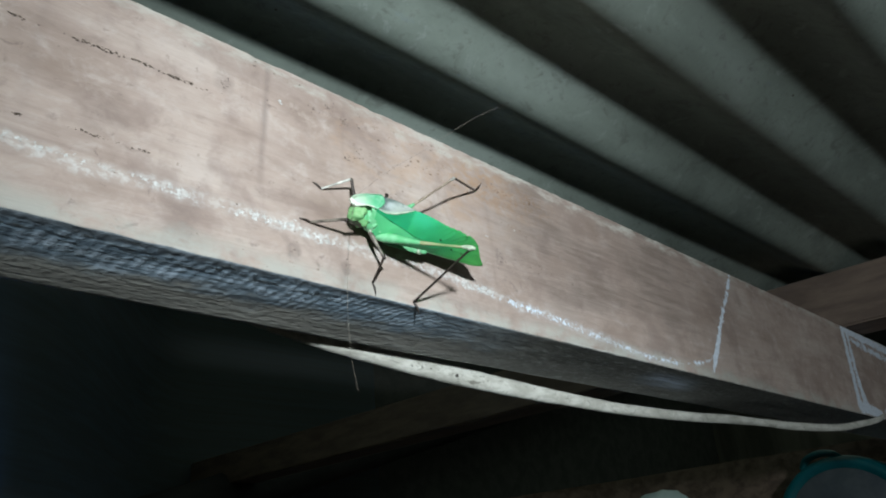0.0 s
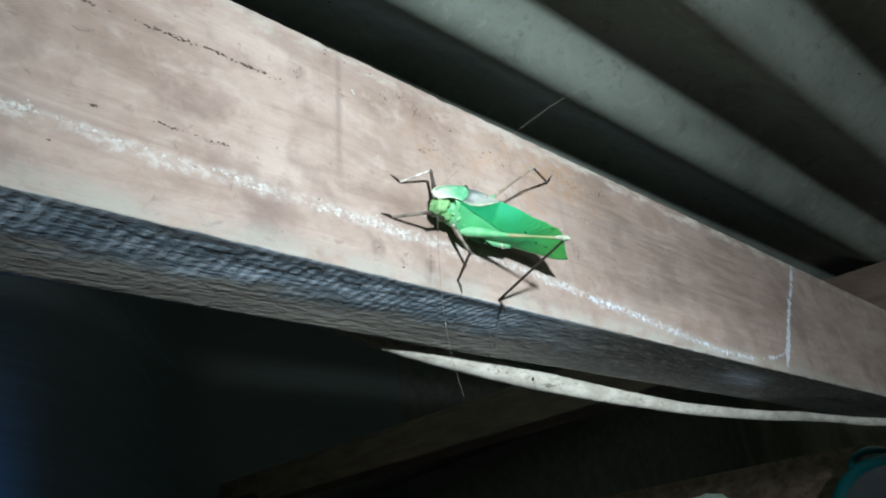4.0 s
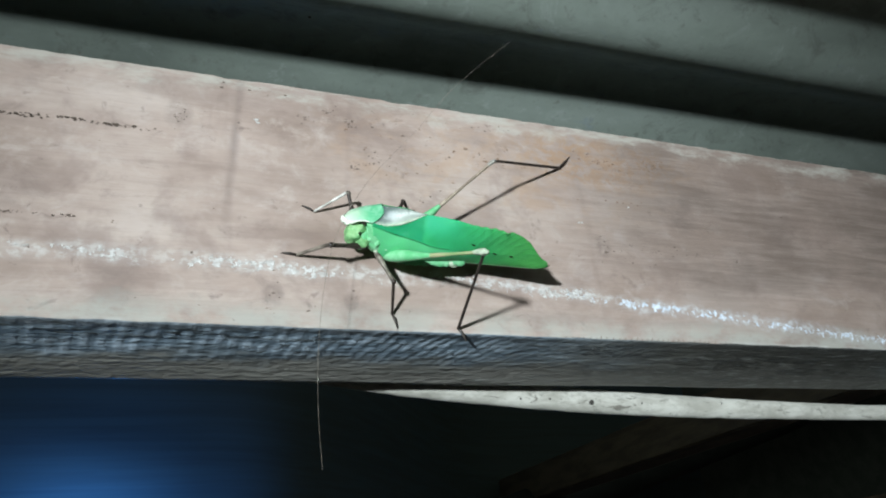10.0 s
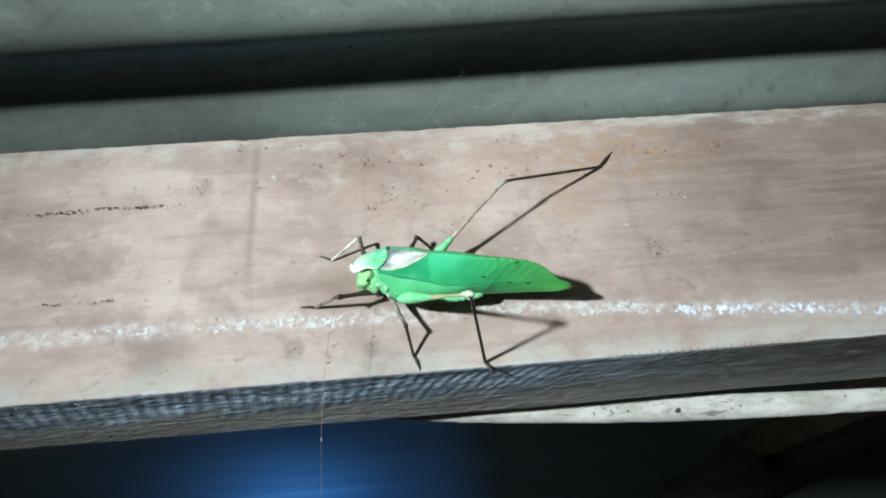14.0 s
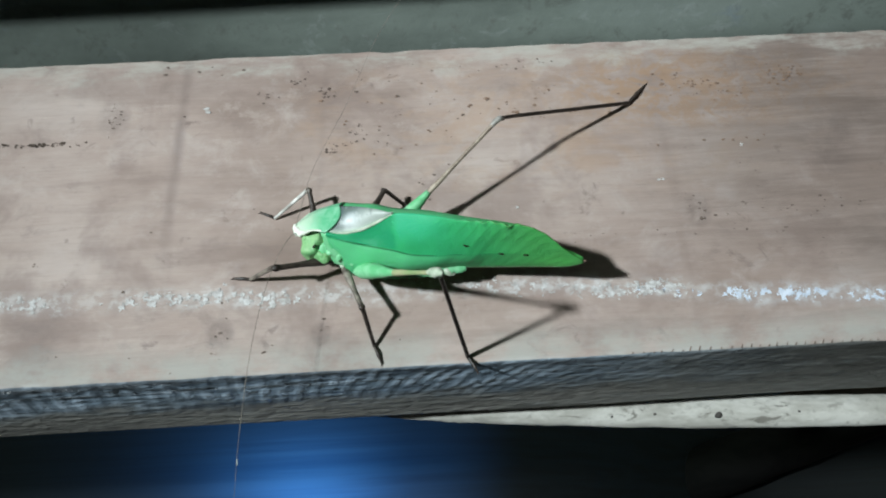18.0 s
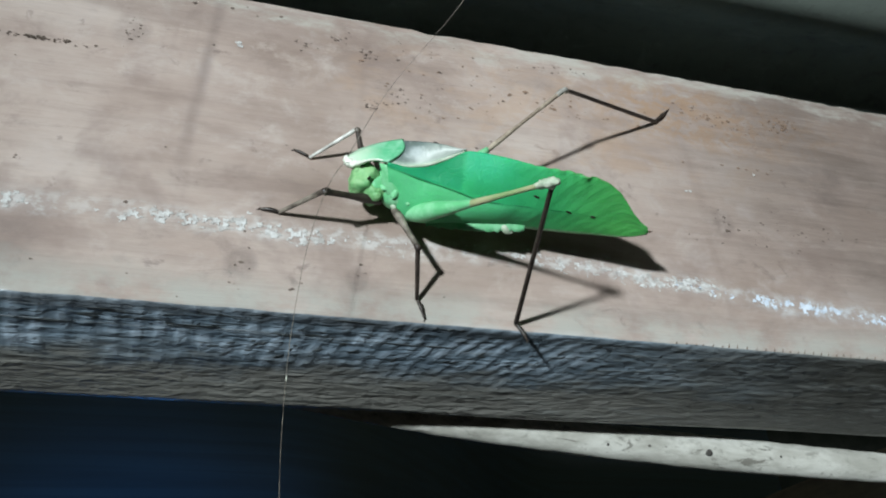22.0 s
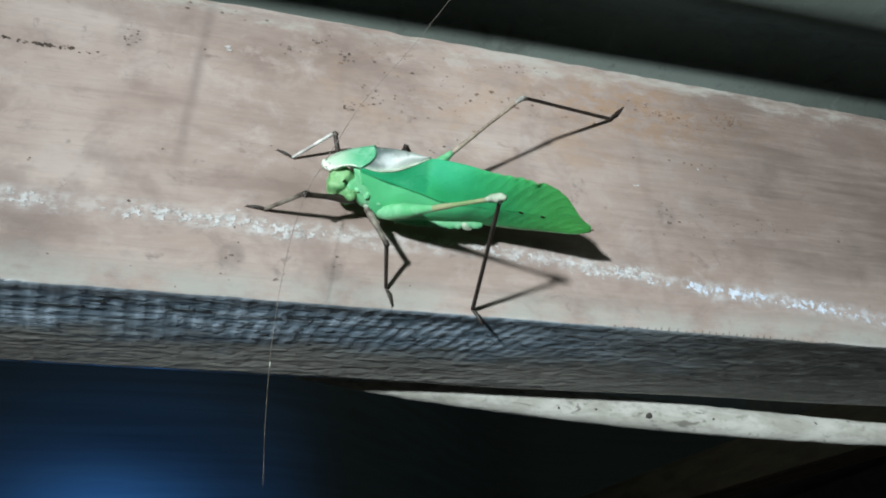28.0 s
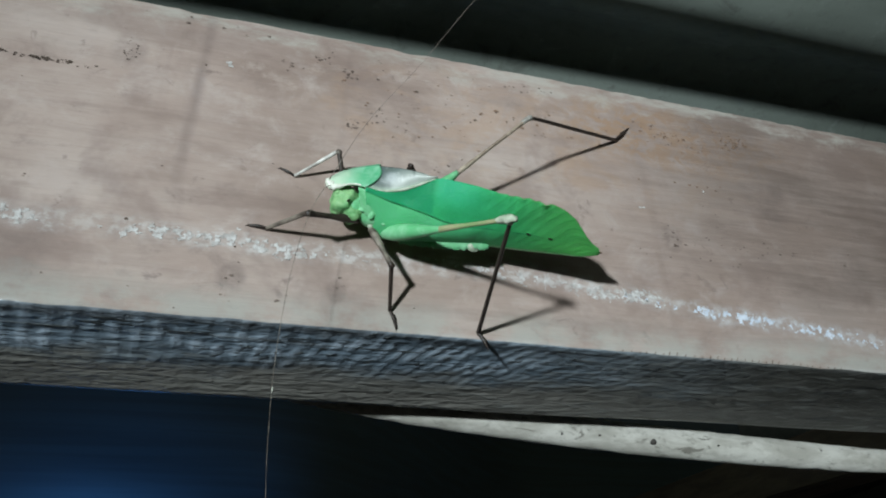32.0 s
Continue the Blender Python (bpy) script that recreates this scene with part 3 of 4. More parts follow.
def blob(place, radii, turn=(0, 0, 0), seg=20, dent=0.0):
    bm = bmesh.new()
    bmesh.ops.create_uvsphere(bm, u_segments=seg, v_segments=seg // 2 + 2, radius=0.001)
    m = Matrix.Translation(P(*place)) @ Euler([radians(a) for a in turn]).to_matrix().to_4x4() @ Matrix.Diagonal((*radii, 1))
    bmesh.ops.transform(bm, matrix=m, verts=bm.verts)
    if dent:
        for v in bm.verts:
            v.co += noise.noise_vector(v.co * 420) * dent / 1000
    return bm


def box(x0, x1, y0, y1, z0, z1, bevel=1.5):
    bm = bmesh.new()
    bmesh.ops.create_cube(bm, size=1.0)
    m = Matrix.Translation(P((x0 + x1) / 2, (y0 + y1) / 2, (z0 + z1) / 2)) @ Matrix.Diagonal(((x1 - x0) / 1000, (y1 - y0) / 1000, (z1 - z0) / 1000, 1))
    bmesh.ops.transform(bm, matrix=m, verts=bm.verts)
    if bevel:
        bmesh.ops.bevel(bm, geom=list(bm.edges), offset=bevel / 1000, segments=2, affect="EDGES", profile=0.6)
    return bm


def sheet(rows, thick=0.0, uv=True):
    """A grid of points in millimetres, row by row, given a thickness."""
    nr, nc = len(rows), len(rows[0])
    verts = [P(*p) for r in rows for p in r]
    faces = [(i * nc + j, i * nc + j + 1, (i + 1) * nc + j + 1, (i + 1) * nc + j) for i in range(nr - 1) for j in range(nc - 1)]
    me = mesh("sheet", verts, faces)
    bm = bmesh.new()
    bm.from_mesh(me)
    bpy.data.meshes.remove(me)
    if uv:
        lay = bm.loops.layers.uv.new("uv")
        for f in bm.faces:
            for lp in f.loops:
                i = lp.vert.index
                lp[lay].uv = ((i // nc) / (nr - 1), (i % nc) / (nc - 1))
    bmesh.ops.recalc_face_normals(bm, faces=bm.faces)
    if thick:
        bmesh.ops.solidify(bm, geom=list(bm.faces), thickness=thick / 1000)
    return bm


# ---- the roof, the beam and the room ----
PITCH, DEPTH, MID = 79.0, 8.0, 148.0


def roof_z(x, y):
    """The corrugations run almost along the rafter and rise a little towards +x."""
    w = 2 * math.pi * (y - 10.25 + 0.016 * x) / PITCH
    return MID + 0.006 * x - DEPTH * (math.cos(w) + 0.15 * math.cos(2 * w))


def build_roof():
    ys = np.arange(-2100, 140, PITCH / 24)
    xs = np.concatenate([np.arange(-2400, -600, 150), np.arange(-600, 900, 25), np.arange(900, 3001, 150)])
    verts, faces, n = [], [], len(ys)
    for x in xs:
        for y in ys:
            verts.append(P(x, y, roof_z(x, y) + 0.5 * noise.noise((x / 180, y / 60, 0)) + 1.2 * noise.noise((x / 500, y / 300, 4))))
    for i in range(len(xs) - 1):
        for j in range(n - 1):
            faces.append((i * n + j, (i + 1) * n + j, (i + 1) * n + j + 1, i * n + j + 1))
    ob = link_mesh("ceiling", mesh("ceiling", verts, faces), M_ZINC)
    mod = ob.modifiers.new("thickness", "SOLIDIFY")
    mod.thickness, mod.offset = 0.0006, -1
    return tagged(ob, "weathered grey-green corrugated zinc roofing sheet seen from below", "roof", kind="structure")


def build_beam():
    """The rafter: a painted face, rough-sawn underside that drops towards the back, top and back."""
    xs = np.concatenate([np.arange(-1500, -260, 20), np.arange(-260, 420, 1.5), np.arange(420, 1400, 10)])
    prof = [(0.0, z, 0) for z in np.linspace(84.3, 1.2, 30)] + [(0.15, 0.4, 0), (0.5, 0.05, 1)]
    prof += [(y, -5.7 * (y / 36) ** 1.15, 1) for y in np.linspace(1.2, 34.5, 34)] + [(36.2, -5.2, 1), (37.5, -3, 1), (38, 2, 1)]
    prof += [(38, 40, 1), (38, 82, 1), (37, 84.5, 1), (20, 85, 1), (1.6, 85, 0), (0.5, 84.8, 0)]
    verts, faces, mats, n = [], [], [], len(prof)
    for x in xs:
        for (y, z, m) in prof:
            wob = noise.noise((x / 40, z / 9, y / 9))
            if m == 0:
                dz = (0.16 * noise.noise((x / 14, 3, 0)) + 0.18 * noise.noise((x / 4, 7, 0))) if z > 80 else 0
                dz = dz + (0.35 * noise.noise((x / 9, 1, 5)) if z < 2 else 0)
                chip = max(0, noise.noise((x / 6, 2.5, 9)) - 0.1) * 0.9 * max(0, (z - 81) / 4)
                verts.append(P(x, y + 0.05 * wob + chip, z + dz))
            else:
                saw = 0.05 * math.sin((x + (0.12 if x < -40 else 0.7) * y) * 2 * math.pi / 4.4 + 1.6 * noise.noise((x / 23, y / 9, 1))) * (0.25 + abs(noise.noise((x / 30, y / 9, 8)))) * max(0.0, min(1, (60 - x) / 60))
                tear = 0.06 * noise.noise((x / 14, y / 1.5, 2)) + 0.5 * noise.noise((x / 60, y / 11, 3))
                w = min(1, y / 4) if z < 1 else 0.3
                verts.append(P(x, y, z + (saw + tear) * w))
    for i in range(len(xs) - 1):
        for j in range(n):
            a, b = j, (j + 1) % n
            faces.append((i * n + a, i * n + b, (i + 1) * n + b, (i + 1) * n + a))
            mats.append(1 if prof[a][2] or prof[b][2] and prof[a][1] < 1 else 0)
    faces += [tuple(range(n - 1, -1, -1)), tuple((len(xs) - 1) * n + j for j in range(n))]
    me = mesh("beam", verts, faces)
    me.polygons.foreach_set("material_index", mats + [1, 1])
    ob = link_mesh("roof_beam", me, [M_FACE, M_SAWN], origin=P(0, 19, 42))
    return tagged(ob, "long weathered pinkish-brown painted timber rafter with rough-sawn dark underside", "beam")


roof = build_roof()
beam = build_beam()


def build_room():
    # loft ceiling and side walls are out of view, added to keep sky light out
    for name, b, m, label, cat in (
        ("ground", box(-60000, 60000, -60000, 60000, -1760, -1700, 0), M_FLOOR, "dark trodden earth under and around the open shed", "ground"),
        ("wall_north", box(-2500, 3100, 1250, 1310, -1699, 900, 0), M_SOOT, "dark smoke-stained board wall", "wall"),
        ("wall_west", box(-2470, -2410, -2099, 1249, -1699, 900, 0), M_DARK, "dark smoke-stained board wall", "wall"),
        ("wall_east", box(3010, 3070, -2099, 1249, -1699, 900, 0), M_DARK, "dark smoke-stained board wall", "wall"),
        ("ceiling_loft", box(-2500, 3100, 668, 1320, 900, 950, 0), M_DARK, "unseen dark ceiling added to shut out sky behind the tarpaulin", "ceiling"),
        ("wall_south", box(-2500, 3100, -2160, -2101, -1699, 900, 0), M_DARK, "dark smoke-stained board wall", "wall"),
    ):
        tagged(part(name, b, m, smooth=False), label, cat, kind="structure")


build_room()


def timber(name, dims, mat, label, axis):
    """A sawn timber with slightly uneven faces."""
    bm = box(*dims, 0)
    cuts = [e for e in bm.edges if abs((e.verts[0].co - e.verts[1].co)[axis]) > 0.2]
    bmesh.ops.subdivide_edges(bm, edges=cuts, cuts=40)
    for v in bm.verts:
        v.co += noise.noise_vector(v.co * 9) * 0.0012
    bmesh.ops.bevel(bm, geom=[e for e in bm.edges if e.calc_face_angle(0) > 1], offset=0.002, segments=2, affect="EDGES")
    return tagged(part(name, bm, mat, smooth=False), label, "beam")


timber("purlin", (586, 640, -1500, 1240, 85.6, 141.5), M_PURLIN, "orange-brown timber purlin lying across the rafter", 1)
for x0, x1 in ((-1500, 583), (643, 1400)):
    timber("eaves_board", (x0, x1, 62, 76, 86, 121), M_DARK, "dark eaves board behind the rafter, under the sheets", 0)
timber("wall_rail", (1100, 1150, -1200, 1240, -70, 32), M_BROWN, "dark brown timber rail below the roof", 1)


def build_brace():
    pts = [(x, 1140 - 0.03 * x, -104 + 0.285 * x, 44 + 2 * math.sin(x / 170)) for x in range(150, 2401, 150)]
    tagged(part("brace_pole", tube(pts, 16, 3, 0.03), M_POLE), "rough dark brown pole sloping across the back wall", "pole")


build_brace()

# ---- rattan, tarpaulin and the things on the shelf ----
def build_stick():
    pts = [(-95, 45, 13, 3.2), (-60, 46, 6.5, 3.6), (-20, 47.5, 0.6, 4.1), (20, 48.5, -3.6, 4.5), (78, 49, -7.6, 4.7), (130, 49, -10, 4.4), (180, 48.5, -11.6, 3.8), (231, 47, -12.8, 3.4),
           (300, 37, -14.4, 3.2), (342, 27, -15, 3.1), (385, 20, -15.8, 2.7), (430, 14, -16.6, 3.1), (496, 5, -15.0, 2.9), (550, 0, -9, 2.8), (592, -3, -3, 2.4), (612, -3.5, 2, 1.8)]
    ob = part("rattan_stick", tube(pts, 14, 10, 0.035), M_STICK)
    for x, y, z, r in ((78, 44.9, -9.3, 1.4), (60, 44.9, -8.0, 0.5), (101, 45, -9.4, 0.6), (48, 45.2, -8.2, 0.5), (140, 45.2, -9.6, 0.8)):
        part("knot", blob((x, y, z), (r, 0.5, r * 0.8), seg=14, dent=0.5), M_KNOT, ob)
    return tagged(ob, "pale peeled rattan stick, gently bent, tied behind the rafter", "stick")


build_stick()


def build_tarpaulin():
    rows = []
    for x in np.linspace(-1500, 1080, 160):
        away = min(1.0, max(0.0, (x + 20) / 620))
        rows.append([(x, 650 + 580 * away * away * (3 - 2 * away) + 5 * noise.noise((x / 160, z / 70, 1)) + 1.0 * noise.noise((x / 60, z / 60, 5)), z) for z in np.linspace(-900, 899, 130)])
    ob = part("blue_tarpaulin", sheet(rows), M_TARP)
    return tagged(ob, "dark creased blue tarpaulin behind the rafter, partly lit from behind", "tarpaulin")


build_tarpaulin()


def turned(profile, place, axis, seg=40):
    """A solid of revolution: profile rows (along, radius) in millimetres."""
    bm = bmesh.new()
    d = Vector(axis).normalized()
    a = d.orthogonal().normalized()
    b = d.cross(a)
    rings = []
    for s, r in profile:
        c = P(*place) + d * s / 1000
        rings.append([bm.verts.new(c + (a * math.cos(w) + b * math.sin(w)) * r / 1000) for w in (2 * math.pi * i / seg for i in range(seg))])
    for i in range(len(rings) - 1):
        for s in range(seg):
            bm.faces.new((rings[i][s], rings[i][(s + 1) % seg], rings[i + 1][(s + 1) % seg], rings[i + 1][s]))
    bm.faces.new(rings[0]), bm.faces.new(rings[-1])
    return bm


def build_shelf():
    shelf = thing("shelf", P(1090, 300, -206), "rough brown board shelf below the roof", "shelf")
    for i in range(3):
        part("board", box(840 + i * 86, 922 + i * 86, -300, 900, -206, -190, 2), M_BROWN, shelf, smooth=False)
    for y in (-260, 860):
        part("leg", box(960, 1000, y - 20, y + 20, -1700, -206, 2), M_BROWN, shelf, smooth=False)


build_shelf()


def build_container():
    c = thing("food_container", P(1040, 165, -190), "round cloudy plastic container with a teal lid lying on the shelf", "container")
    part("body", turned([(0, 40), (1, 93), (70, 95), (120, 95), (128, 80)], (1002, 168, -92), (1, 0, 0)), M_CLOUDY, c)
    lid = part("lid", turned([(-13, 60), (-13.5, 82), (-17, 86), (-18, 91), (-15, 97), (-4, 99), (4, 99), (4, 96)], (1001, 168, -92), (1, 0, 0)), M_TEAL, c, "teal plastic rim")
    part("lid_centre", turned([(-14.2, 20), (-14.2, 81), (-13.8, 81.5)], (1001, 168, -92), (1, 0, 0)), M_CLOUDY, c, "cloudy grey lid centre")
    part("lid_tab", tube([(992, 214, -6, 5), (990, 206, 6, 5), (990, 188, 12, 5), (990, 170, 10, 5), (992, 160, 2, 5)], 10, 6), M_TEAL, c, "teal carrying tab")


build_container()


def build_bag():
    bm = bmesh.new()
    bmesh.ops.create_icosphere(bm, subdivisions=5, radius=1.0)
    for v in bm.verts:
        d = v.co.normalized()
        r = 1 + 0.16 * noise.noise(d * 2.2) + 0.10 * abs(noise.noise(d * 5)) + 0.05 * noise.noise(d * 11)
        v.co = P(930, 420, -105) + Vector((d.x * 0.075 * r, d.y * 0.118 * r, d.z * 0.085 * r))
        v.co.z = max(v.co.z, UP - 0.1895)
    tagged(part("plastic_bag", bm, M_BAG), "crumpled whitish plastic bag resting on the shelf", "bag")


build_bag()


# ---- chalk, cracks and pits on the rafter ----
def between(pts, n):
    p = curve_points(pts, 14)
    d = np.concatenate([[0], np.cumsum(np.linalg.norm(np.diff(p, axis=0), axis=1))])
    return np.array([[np.interp(s, d, p[:, c]) for c in range(p.shape[1])] for s in np.linspace(0, d[-1], n)])


def fleck(verts, faces, x, z, rx, rz, y=-0.17, lift=0.06):
    y -= random.uniform(0.0, 0.12)
    n, i = random.randint(7, 10), len(verts)
    for lay, s in ((y + lift, 1.0), (y + lift * 0.35, 0.75)):
        for k in range(n):
            w = 2 * math.pi * k / n + random.uniform(-0.3, 0.3)
            q = s * random.uniform(0.45, 1.15)
            verts.append(P(x + rx * q * math.cos(w), lay, z + rz * q * math.sin(w)))
    faces.append(tuple(range(i + n, i + 2 * n)))
    faces.extend((i + k, i + (k + 1) % n, i + n + (k + 1) % n, i + n + k) for k in range(n))


def strokes(name, paths, mat, label, category, width, fill, grit, cell):
    """Chalk rubbed into the rough wood: thin patches that hold only on the high spots along each stroke."""
    verts, faces, seen, index, holds = [], [], set(), {}, {}
    for pts in paths:
        for x, z, s in between(pts, int(2.5 / width * sum(math.dist(p[:2], q[:2]) for p, q in zip(pts, pts[1:])))):
            reach = int(1.9 * width * min(1.3, max(1.0, s)) / cell)
            for i in range(-reach, reach + 1):
                for j in range(-reach, reach + 1):
                    cx, cz = round(x / cell) + i, round(z / cell) + j
                    d = math.hypot(cx * cell - x, cz * cell - z) / width
                    u, w = cx * cell, cz * cell
                    need = 1.0 - fill * s * math.exp(-d * d)
                    if (cx, cz) in seen or need > 0.95 or not 0 < w < 84:
                        continue
                    if (cx, cz) not in holds:
                        holds[(cx, cz)] = 0.75 * noise.noise((u / grit, w / grit, 1.7)) + 0.45 * noise.noise((u / grit * 2.7, w / grit * 2.7, 6)) + 0.5 * noise.noise((u / 13, w / 7, 4))
                    if holds[(cx, cz)] > need:
                        seen.add((cx, cz))
                        f = []
                        for a, c in ((0, 0), (1, 0), (1, 1), (0, 1)):
                            key = (cx + a, cz + c)
                            if key not in index:
                                index[key] = len(verts)
                                n = noise.noise_vector((key[0] * 0.83, key[1] * 0.83, 2.0)) * 0.55 * cell
                                verts.append(P(key[0] * cell + n.x, -0.12 - 0.03 * abs(n.z) / cell, key[1] * cell + n.y))
                            f.append(index[key])
                        faces.append(tuple(f))
    return tagged(link_mesh(name, mesh(name, verts, faces), mat, smooth=False), label, category, kind="stuff")


strokes("chalk_line", [[(-230, 24, 1.1), (-170, 22, 1.2), (-144, 21, 1.1), (-114, 20.5, 1.0), (-97, 19.6, 1.0), (-78, 19, 0.8), (-60, 18.8, 1.5), (-48, 18.6, 1.5), (-32, 17.6, 1.0), (-19, 17.6, 0.8), (0, 18.6, 0.9),
                        (12, 18.6, 1.2), (24, 17.2, 1.3), (37, 15.6, 1.5), (50, 15.4, 1.5), (58, 14.6, 1.3)], [(-62, 20.6, 0.7), (-50, 20.4, 0.9), (-40, 19.0, 0.4)], [(12, 19.6, 0.8), (22, 17.6, 0.8), (34, 15.4, 0.4)]],
        M_CHALK, "broken white chalk line drawn along the rafter", "chalk mark", 2.7, 0.74, 1.5, 0.3)
strokes("chalk_line", [[(46, 15.6, 1.0), (58, 14.6, 1.2), (70, 13.6, 1.4), (83, 12.6, 1.6), (104, 11, 1.7), (130, 8.6, 1.6), (160, 6.0, 1.6), (190, 3.8, 1.7), (215, 4.0, 1.6), (238, 5.2, 1.5)],
                       [(246, 7, 2.2), (262, 10, 1.8), (277, 16, 1.8)]],
        M_CHALKB, "bluish-white end of the chalk line on the rafter", "chalk mark", 2.3, 0.57, 1.4, 0.3)
strokes("chalk_tick", [[(332, 82, 1.2), (318, 64, 1.2), (300, 44, 1.3), (288, 28, 1.8), (277, 14, 1.8), (270, 5, 1.2)]], M_CHALKB, "slanting chalk tick across the rafter's face", "chalk mark", 2.8, 1.15, 2.6, 0.5)
strokes("chalk_letter", [[(574, 83, 2), (570, 60, 2), (566, 38, 2.4), (562, 14, 3), (564, 3, 3)], [(584, 82, 1.6), (582, 60, 1.6), (578, 38, 2), (580, 14, 3), (590, 5, 3)], [(578, 82, 2), (630, 80, 2), (700, 79, 2), (776, 77, 2)],
                         [(596, 72, 1.4), (650, 70, 1.4), (710, 66, 1.4), (770, 60, 1.4)], [(560, 8, 3), (590, 6, 3), (620, 3, 3)], [(640, 6, 2), (668, 12, 2), (690, 22, 2), (725, 40, 2)]],
        M_CHALKB, "large bluish-white chalk sign scrawled on the rafter", "chalk mark", 5.4, 0.95, 3.2, 0.8)


def pits(name, spots, mat, label, category, size):
    verts, faces = [], []
    for x0, z0, rx, rz, n in spots:
        for _ in range(n):
            r = size * random.uniform(0.3, 1.0) * random.uniform(0.4, 1.15)
            fleck(verts, faces, random.gauss(x0, rx), random.gauss(z0, rz), r * 1.35, r * 0.8, -0.12, 0.04)
    return tagged(link_mesh(name, mesh(name, verts, faces), mat, smooth=False), label, category, kind="stuff")


pits("wood_crack", [(-146, 60.4, 2, 0.25, 14), (-124, 61, 4, 0.35, 42), (-112, 61.8, 3.4, 0.3, 26), (-96, 61.2, 4.2, 0.35, 46), (-108, 61.4, 11, 0.2, 22)], M_HOLE, "row of dark splits in the rafter's face", "crack", 0.55)
pits("wood_crack", [(-142, 29, 1.4, 0.2, 8), (-120, 30, 5, 0.2, 18), (-107, 30, 3, 0.2, 8)], M_HOLE, "thin dark split in the rafter's face", "crack", 0.5)
pits("insect_holes", [(-79, 67.6, 1.0, 2.2, 20), (-33, 76, 1.4, 0.7, 9), (-25, 72.6, 1.6, 1.2, 14), (-40, 73, 3, 1.4, 9), (-24, 56.4, 1.4, 1.0, 16), (-20, 57.2, 1, 0.8, 6), (-17, 60.4, 1.1, 1.1, 12), (-11, 58, 2, 1.6, 8),
                      (4, 49, 3.5, 3, 5), (-2, 46, 0.5, 0.5, 5), (10, 66, 6, 2, 10), (-60, 81, 9, 1, 8), (20, 78, 12, 1.4, 16), (10, 72, 22, 4, 8), (-10, 78, 10, 1.6, 10), (-50, 9.6, 1.6, 2.6, 6), (-27, 8.6, 1.2, 2.4, 3), (65, 34.4, 1.2, 2, 9),
                      (-94, 29, 0.6, 0.4, 4), (-40, 40, 30, 16, 7), (60, 40, 30, 18, 7), (90, 35, 14, 1.3, 26), (55, 30, 14, 1.0, 14), (-100, 45, 30, 18, 12), (180, 45, 60, 18, 22), (-60, 5, 30, 1.4, 10)],
     M_PIT, "scattered dark worm holes and specks in the rafter", "hole", 0.44)
pits("rust_specks", [(63, 72, 4, 1.6, 14), (72, 69.5, 4, 1.5, 16), (81, 67, 4, 1.8, 11), (93, 71.5, 4, 2.4, 30), (98, 73, 3, 1.4, 9), (30, 69, 8, 3, 14), (35, 64, 6, 2, 7), (6, 64, 10, 5, 13), (84, 54, 8, 1.4, 7), (-16, 62, 8, 5, 8)],
     M_RUST, "crumbly rust-brown specks on the rafter", "stain", 0.6)
pits("paint_specks", [(79, 52.2, 0.25, 0.25, 4), (21, 38, 0.5, 0.06, 3), (58, 43.6, 1.0, 0.12, 5), (-56, 69, 0.5, 0.4, 4)], M_CHALK, "tiny splashes of white paint on the rafter", "paint", 0.75)


def build_saw_ticks():
    """Short scratches left by the saw on the lower arris."""
    verts, faces = [], []
    x = 44.0
    while x < 112:
        h = random.uniform(0.7, 1.6) * (0.6 if x < 56 or x > 98 else 1)
        i, w = len(verts), random.uniform(0.10, 0.2)
        for a, b in ((x - w, 0.4), (x + w, 0.4), (x + w * 0.4 + 0.4, h), (x - w * 0.3 + 0.4, h)):
            verts.append(P(a, -0.1, b))
        verts.append(P(x + 0.1, -0.16, 0.7))
        faces += [(i, i + 1, i + 4), (i + 1, i + 2, i + 4), (i + 2, i + 3, i + 4), (i + 3, i, i + 4)]
        x += random.uniform(1.7, 2.6)
    tagged(link_mesh("saw_marks", mesh("saw", verts, faces), M_BROWN, smooth=False), "row of short dark saw scratches on the lower arris", "scratch")


build_saw_ticks()


